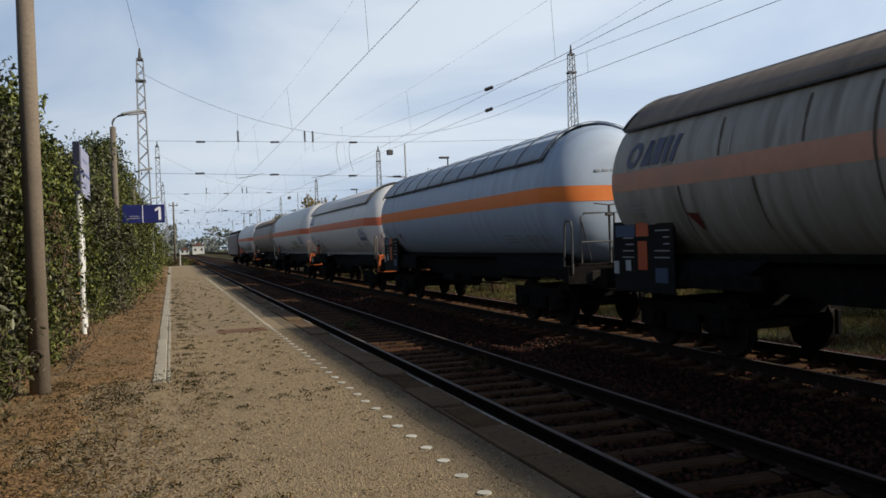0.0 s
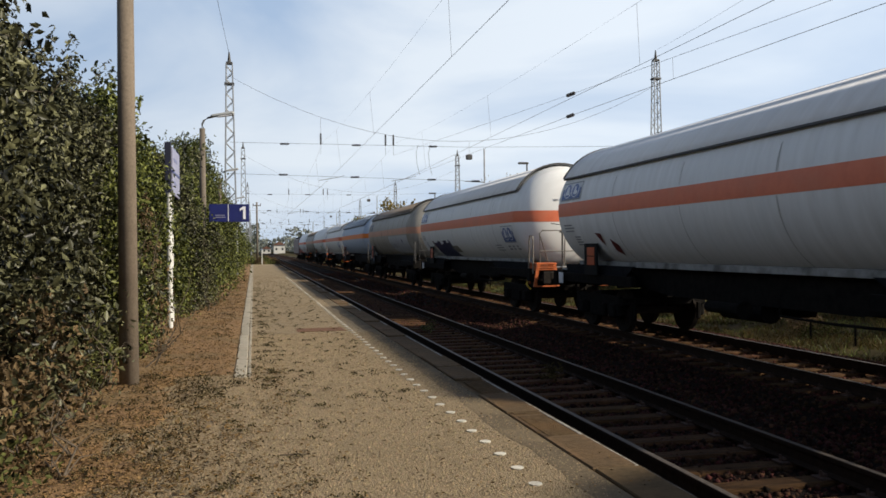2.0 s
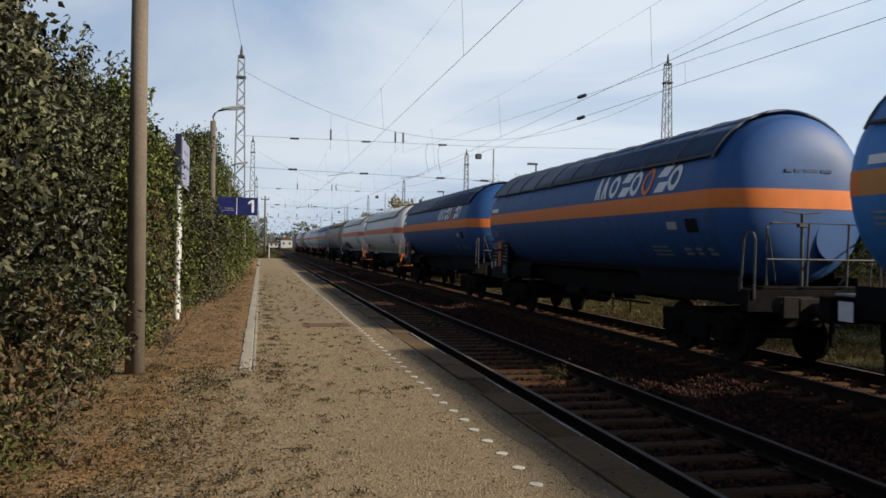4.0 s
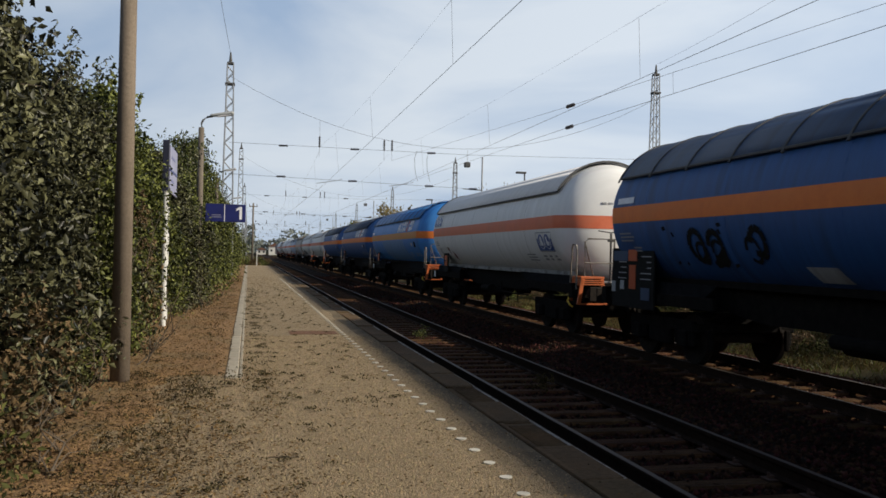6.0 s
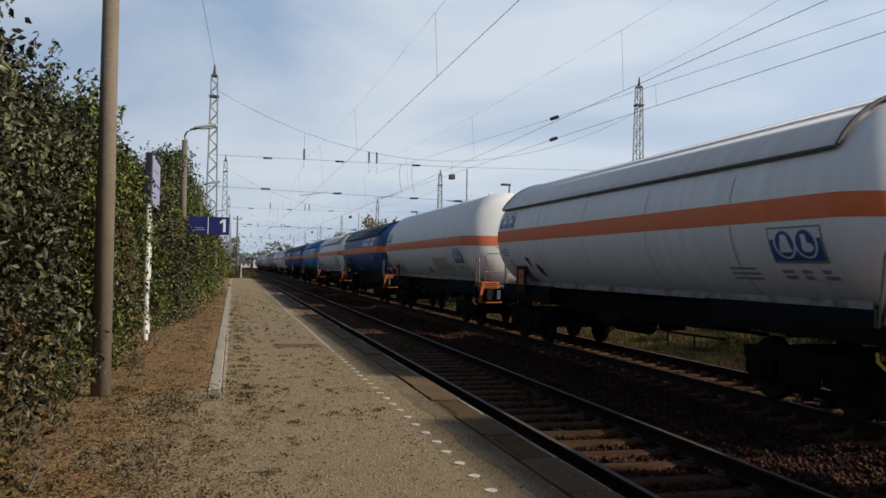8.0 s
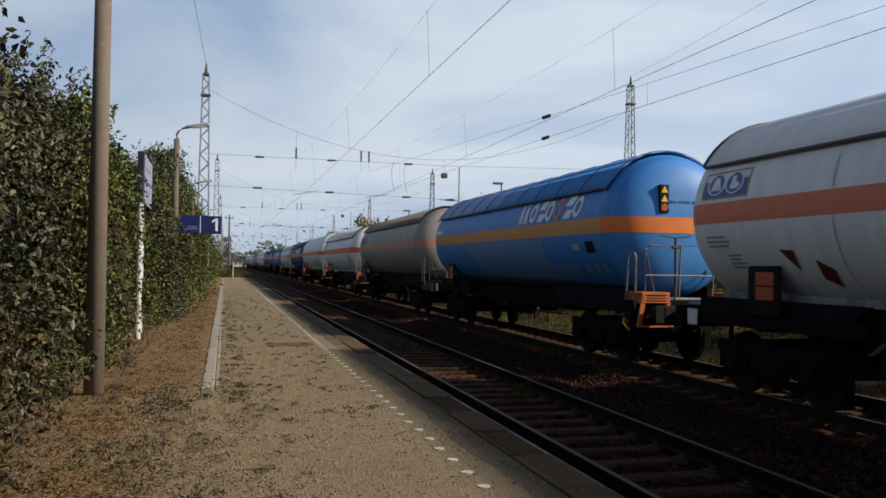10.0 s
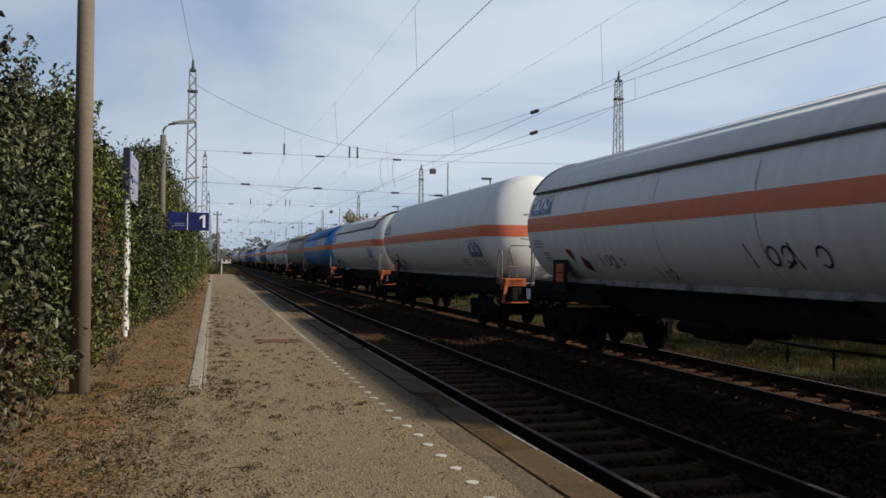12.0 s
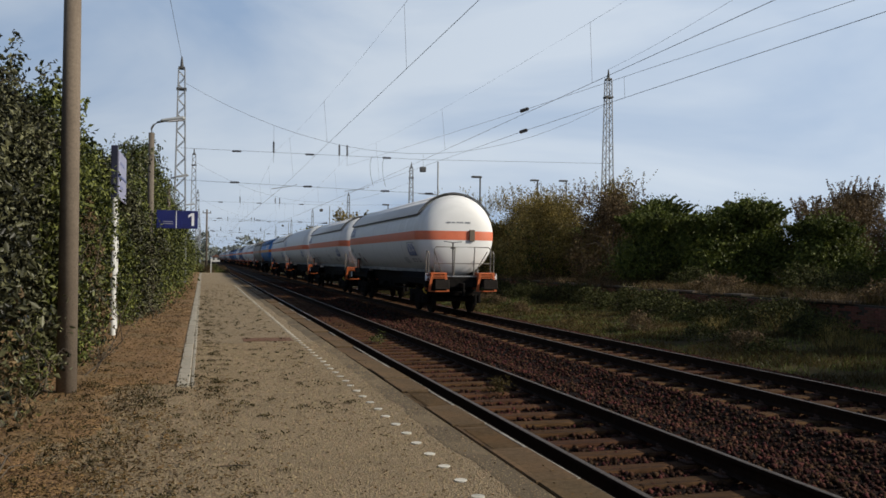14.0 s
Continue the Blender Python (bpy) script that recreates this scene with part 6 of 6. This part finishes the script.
# ---------------------------------------------------------------- overhead line
def lattice_mast(x, y, h, w0=0.78, w1=0.36, base=-0.4):
    """Four angle legs, zigzag lacing, collar and peak."""
    root = tagged(empty("lattice_mast", pose(x, y, base)), "tall grey lattice steel overhead line mast", "mast", group="overhead line masts")
    H = h - base
    for sx in (-1, 1):
        for sy in (-1, 1):
            bm = bmesh.new()
            tube(bm, (sx * w0 / 2, sy * w0 / 2, 0), (sx * w1 / 2, sy * w1 / 2, H - 0.7), 0.050, 0.038, sides=5)
            part("leg", bm, M_GALV, root)
    bm = bmesh.new()
    z, k = 0.3, 0
    while z < H - 1.0:
        a = w0 + (w1 - w0) * z / (H - 0.7)
        step = a * 1.05
        b = w0 + (w1 - w0) * (z + step) / (H - 0.7)
        s = 1 if k % 2 else -1
        for e in (-1, 1):
            tube(bm, (s * a / 2, e * a / 2, z), (-s * b / 2, e * b / 2, z + step), 0.021, sides=4)
            tube(bm, (e * a / 2, s * a / 2, z), (e * b / 2, -s * b / 2, z + step), 0.021, sides=4)
        z += step
        k += 1
    part("lacing", bm, M_GALV, root)
    bm = bmesh.new()
    box(bm, -0.29, 0.29, -0.24, 0.24, H - 2.0, H - 1.88, bevel=0.01)
    part("collar", bm, M_DARKSTEEL, root)
    bm = bmesh.new()
    box(bm, -0.19, 0.19, -0.19, 0.19, H - 0.75, H - 0.62, bevel=0.01)
    tube(bm, (0, 0, H - 0.62), (0, 0, H), 0.11, 0.04, sides=8)
    part("peak", bm, M_DARKSTEEL, root)
    return root


def wire(name, label, pts, r, parent=None):
    bm = bmesh.new()
    pipe(bm, pts, r, 5)
    ob = part(name, bm, M_WIRE, parent)
    if not parent:
        tagged(ob, label, "wire")
    else:
        tagged(ob, label)
    return ob


def insulator(p, axis, parent, L=0.55, r=0.075):
    bm = bmesh.new()
    p, ax = Vector(p), Vector(axis).normalized()
    tube(bm, p - ax * L / 2, p + ax * L / 2, r * 0.55, sides=8)
    for k in range(5):
        disc(bm, p + ax * L * (k - 2) / 5.5, ax, r, L * 0.07, 10)
    return part("insulator", bm, M_INSUL, parent, "dark ribbed insulator")


def sag(a, b, d, n=14):
    a, b = Vector(a), Vector(b)
    return [a.lerp(b, k / n) - Vector((0, 0, 4 * d * (k / n) * (1 - k / n))) for k in range(n + 1)]


SPANS = [(52, -1.35, 26.75, 13.5, 14.8), (100, -1.1, 24.65, 14.1, 13.6), (150, -0.95, 25.3, 13.4, 13.8), (203, -1.0, 25.5, 13.5, 13.8), (258, -1.0, 26, 13.5, 13.8), (315, -1.0, 26, 13.5, 13.8), (375, -1, 26, 13.5, 13.8)]
for k, (y, xl, xr, hl, hr) in enumerate(SPANS):
    lattice_mast(xl, y, hl)
    lattice_mast(xr, y, hr, base=0.35 if y < 70 else -0.2)
    span = tagged(empty("head_span", pose(0, y, 0)), "cross-span wires and insulators between two masts", "overhead wires", group="overhead head spans")
    thick = 0.010 if y < 70 else 0.009 if y < 120 else 0.008
    top = sag((xl, 0, hl - 1.45), (xr, 0, hr - 2.35), 3.9 if k == 0 else 3.6, 20)
    wire("span_cable", "sagging cross-span cable", top, thick, span)
    if y < 160:
        wire("cross_wire", "straight upper cross wire", [(xl, 0, 8.05), (13.6, 0, 8.0), (xr, 0, 8.3)], thick, span)
        wire("cross_wire", "straight lower cross wire", [(xl, 0, 6.15), (14.6, 0, 5.8)], thick, span)
        for x in (1.9, 6.3, 11.2):
            insulator((x, 0, 8.0), (1, 0, 0.02), span)
        for x in (1.8, 6.2, 11.1, 14.0):
            insulator((x, 0, 6.15 - 0.024 * x), (1, 0, 0.02), span)
        for cx in (4.1, 8.15, 8.65, 13.6):
            zt = min(p.z for p in top if abs(p.x - cx) < 1.5)
            wire("hanger", "vertical hanger wire", [(cx, 0, zt), (cx, 0, 7.4)], thick * 0.8, span)
            if cx < 9:
                insulator((cx, 0, 8.35), (0, 0, 1), span, 0.7, 0.07)
        bm = bmesh.new()
        box(bm, 13.40, 13.76, -0.18, 0.18, 7.2, 7.52, bevel=0.03)
        part("weight_box", bm, M_DARKSTEEL, span, "dark hanging box")
        bm = bmesh.new()
        tube(bm, (14.6, 0, 7.9), (14.6, 0, 5.7), 0.05, sides=8)
        tube(bm, (14.6, 0, 5.74), (13.3, 0, 5.80), 0.03, sides=6)
        part("drop_post", bm, M_GALV, span, "vertical drop post")
        if k == 0:
            for jx in (10.25, 11.05):
                wire("jumper", "slack jumper wire", [(jx, 0, 8.1), (jx - 0.12, 0.1, 7.6), (jx - 0.05, 0.2, 6.9), (jx + 0.15, 0.3, 6.2)], 0.012, span)
        for cx in TRACK:
            bm = bmesh.new()
            pipe(bm, [(cx + 1.3, 0, 6.1), (cx + 0.9, 0, 5.98), (cx - 0.25, 0, 5.78)], 0.02)
            part("steady_arm", bm, M_GALV, span)
    else:
        wire("cross_wire", "straight cross wire", [(xl, 0, 7.9), (xr, 0, 8.1)], thick, span)
        for x in (2.0, 6.3, 11.2):
            insulator((x, 0, 7.95), (1, 0, 0), span, 0.8, 0.1)
            insulator((x + 2, 0, 8.4), (0, 0, 1), span, 0.9, 0.1)

SUPPORTS = [-16.0] + [s[0] for s in SPANS]
for k, cx in enumerate(TRACK):
    cat = tagged(empty("catenary"), "contact wire, messenger and droppers over a track", "overhead wires", group="track catenaries")
    contact, mess = [], []
    for i, (a, b) in enumerate(zip(SUPPORTS[:-1], SUPPORTS[1:])):
        za = 0.25 if i % 2 else -0.12
        zb = -0.12 if i % 2 else 0.25
        thick = 0.006 if b < 60 else 0.010 if b < 120 else 0.010
        n = 16
        low = [(cx + za + (zb - za) * t / n, a + (b - a) * t / n, 5.76) for t in range(n + 1)]
        high = [(cx, a + (b - a) * t / n, 8.15 - 4 * 0.95 * (t / n) * (1 - t / n)) for t in range(n + 1)]
        wire("contact_wire", "contact wire", low, thick, cat)
        wire("messenger", "sagging messenger wire", high, thick * 0.6, cat)
        for t in (2, 5, 8, 11, 14):
            if b < 160:
                wire("dropper", "thin dropper", [low[t], high[t]], 0.004, cat)
sid = tagged(empty("catenary"), "overhead line of a branching siding", "overhead wires", group="track catenaries")
fa, fb = Vector((10.96, 11.33, 5.76)), Vector((10.02, 25.4, 5.76))
ea, eb = Vector((11.29, 12.37, 6.3)), Vector((9.73, 24.61, 6.3))
wire("contact_wire", "contact wire", [fa + (fa - fb) * 1.6, fb, (9.02, 52, 5.80)], 0.0065, sid)
wire("messenger", "messenger wire", [ea + (ea - eb) * 1.6, eb, (8.65, 52, 7.4)], 0.005, sid)
insulator(fb, fb - fa, sid, 0.5, 0.06)
insulator(eb, eb - ea, sid, 0.5, 0.06)
for t in (0.45,):
    wire("dropper", "thin dropper", [ea.lerp(eb, t + 0.12), fa.lerp(fb, t + 0.12)], 0.004, sid)
wire("earth_wire", "earth wire between mast tops", sag((26.75, 52, 14.8), (14.5, 8.0, 10.2), 0.3), 0.0065)
wire("earth_wire", "earth wire between mast tops", sag((-1.35, 52, 13.4), (-2.4, -16, 13.0), 0.5), 0.010)


# lamps on the old platform
for x, y, h in ((25.7, 62, 7.95), (28.2, 62, 8.0), (18.5, 55, 7.3), (18.5, 85, 7.2), (18.5, 117, 7.3), (18.5, 150, 7.3)):
    root = tagged(empty("platform_lamp", pose(x, y, 0.4, 0, 0, 180)), "tall thin lamp post with a flat black head", "lamp", group="lamps of the old platform")
    bm = bmesh.new()
    tube(bm, (0, 0, 0), (0, 0, h - 0.4), 0.08, 0.05, sides=10)
    part("post", bm, M_DARKSTEEL, root)
    bm = bmesh.new()
    box(bm, -0.1, 0.62, -0.12, 0.12, h - 0.44, h - 0.30, bevel=0.03)
    part("lantern", bm, M_DARKSTEEL, root)


# ---------------------------------------------------------------- old platform wall
wall = tagged(empty("wall_old_platform", pose(18.0, 0, 0)), "low crumbling red brick edge wall of a disused platform", "wall", kind="structure")
bm = bmesh.new()
box(bm, 0.06, 0.40, 12, 120, -0.8, 0.36)
part("core", bm, M_MORTAR, wall)


def brick_mesh():
    bm = bmesh.new()
    box(bm, -0.06, 0.05, -0.118, 0.118, -0.034, 0.034, bevel=0.005)
    me = bpy.data.meshes.new("brick")
    bm.to_mesh(me)
    bm.free()
    me.materials.append(M_BRICK)
    return me


BRICK = brick_mesh()
r = random.Random(9)
for j in range(11):
    for i in range(27):
        if r.random() < 0.10:
            continue
        ob = new("brick", BRICK)
        ob.parent = wall
        ob.location = (0.055 + r.uniform(-0.006, 0.01), 14.0 + 0.25 * i + 0.125 * (j % 2), -0.50 + 0.077 * j)
rv, rf = [], []
bco = [v.co.copy() for v in BRICK.vertices]
for j in range(11):
    for i in range(150):
        if r.random() < 0.12:
            continue
        o = len(rv)
        y, z, dx = 20.9 + 0.25 * i + 0.125 * (j % 2), -0.50 + 0.077 * j, r.uniform(-0.006, 0.02)
        rv += [(c.x + 0.055 + dx, c.y + y, c.z + z) for c in bco]
        rf += [tuple(o + q for q in p.vertices) for p in BRICK.polygons]
tagged(soup("far_bricks", rv, rf, M_BRICK, wall), kind="stuff")
bm = bmesh.new()
box(bm, -0.12, 0.42, -0.48, 0.48, 0.0, 0.09, bevel=0.015)
COPE = bpy.data.meshes.new("coping")
bm.to_mesh(COPE)
bm.free()
COPE.materials.append(M_COPING)
for i in range(46):
    if i in (1, 4, 5, 9, 10, 13, 17, 18, 22, 27):
        continue
    ob = new("coping", COPE)
    ob.parent = wall
    ob.location = (r.uniform(-0.02, 0.02), 14.3 + i, 0.355 + r.uniform(-0.015, 0.01))
    ob.rotation_euler = (r.uniform(-0.01, 0.01), 0, r.uniform(-0.01, 0.01))

# ---------------------------------------------------------------- platform pieces
def piece(name, x0, x1, length, z0, z1, material, bevel=0.008):
    bm = bmesh.new()
    box(bm, x0, x1, -length / 2, length / 2, z0, z1, bevel=bevel)
    me = bpy.data.meshes.new(name)
    bm.to_mesh(me)
    bm.free()
    me.materials.append(material)
    return me


SLABM = piece("edge_slab", 2.212, 2.547, 0.985, -0.10, 0.0, M_SLAB, 0.010)
LIPM = piece("worn_lip", 2.522, 2.552, 0.98, -0.012, 0.003, M_LIP, 0.004)
KERBM = piece("kerb_stone", -0.280, -0.128, 0.99, -0.08, 0.016, M_KERB, 0.010)
EDGEM = piece("edge_stone", -0.118, -0.078, 0.985, -0.08, 0.010, M_KERB, 0.006)
r = random.Random(4)
for i in range(91):
    y = -2.19 + i
    ob = new("edge_slab", SLABM)
    ob.parent = platform
    ob.location = (r.uniform(-0.006, 0.006), y, r.uniform(-0.006, 0.004))
    ob.rotation_euler = (0, r.uniform(-0.006, 0.006), r.uniform(-0.003, 0.003))
    lp = new("worn_lip", LIPM)
    lp.parent = platform
    lp.location = (r.uniform(-0.004, 0.004), y, r.uniform(0.0, 0.003))
# fine transverse grooves of the nearest slabs
bm = bmesh.new()
for i in range(8):
    y0 = 2.4 + i
    for k in range(24):
        box(bm, 2.26, 2.51, y0 - 0.18 + 0.038 * k, y0 - 0.18 + 0.038 * k + 0.017, -0.002, 0.007)
tagged(part("slab_ribs", bm, M_SLAB, platform), kind="stuff")
for i in range(78):
    ob = new("kerb_stone", KERBM)
    ob.parent = platform
    ob.location = (r.uniform(-0.004, 0.004), 10.66 + i, r.uniform(-0.004, 0.004))
    ob.rotation_euler = (0, 0, r.uniform(-0.004, 0.004))
    eg = new("edge_stone", EDGEM)
    eg.parent = platform
    eg.location = (r.uniform(-0.003, 0.003), 10.66 + i, r.uniform(-0.004, 0.004))
bm = bmesh.new()
disc(bm, (0, 0, 0.003), (0, 0, 1), 0.044, 0.012, 16)
STUDM = bpy.data.meshes.new("stud")
bm.to_mesh(STUDM)
bm.free()
STUDM.materials.append(M_STUD)
for i in range(110):
    if r.random() < 0.04 + 0.004 * max(0, i - 40):
        continue
    ob = new("stud", STUDM)
    ob.parent = platform
    ob.location = (1.715 + r.uniform(-0.008, 0.008), 3.46 + 0.4 * i, 0.0)


# ---------------------------------------------------------------- motion
def motions():
    """The train rolls away along the far track at a steady pace."""
    for ob, mid in TRAIN:
        # wheels roll while the wagon is near the platform
        t0, t1 = max(0.0, (-12 - mid) / SPEED), min(14.0, (45 - mid) / SPEED)
        if t1 > t0:
            n = int((t1 - t0) * 30)
            steps = [(0.0, 0)] + [(t0 + i / 30, i) for i in range(1, n)] + [(14.0, n)]
            for bg in ob.children:
                for ws in bg.children:
                    if ws.name.startswith("wheelset"):
                        x, y, z = ws.location
                        walk(ws, [(t, pose(x, y, z, -math.degrees(SPEED / 30 / 0.46) * i)) for t, i in steps])
        walk(ob, [(0.0, pose(TRACK[1], mid, RAIL_Z)), (14.0, pose(TRACK[1], mid + SPEED * 14.0, RAIL_Z))])
        keys = ob.animation_data
        for curve in keys.action.layers[0].strips[0].channelbag(keys.action_slot).fcurves:
            for k in curve.keyframe_points:
                k.interpolation = "LINEAR"


motions()
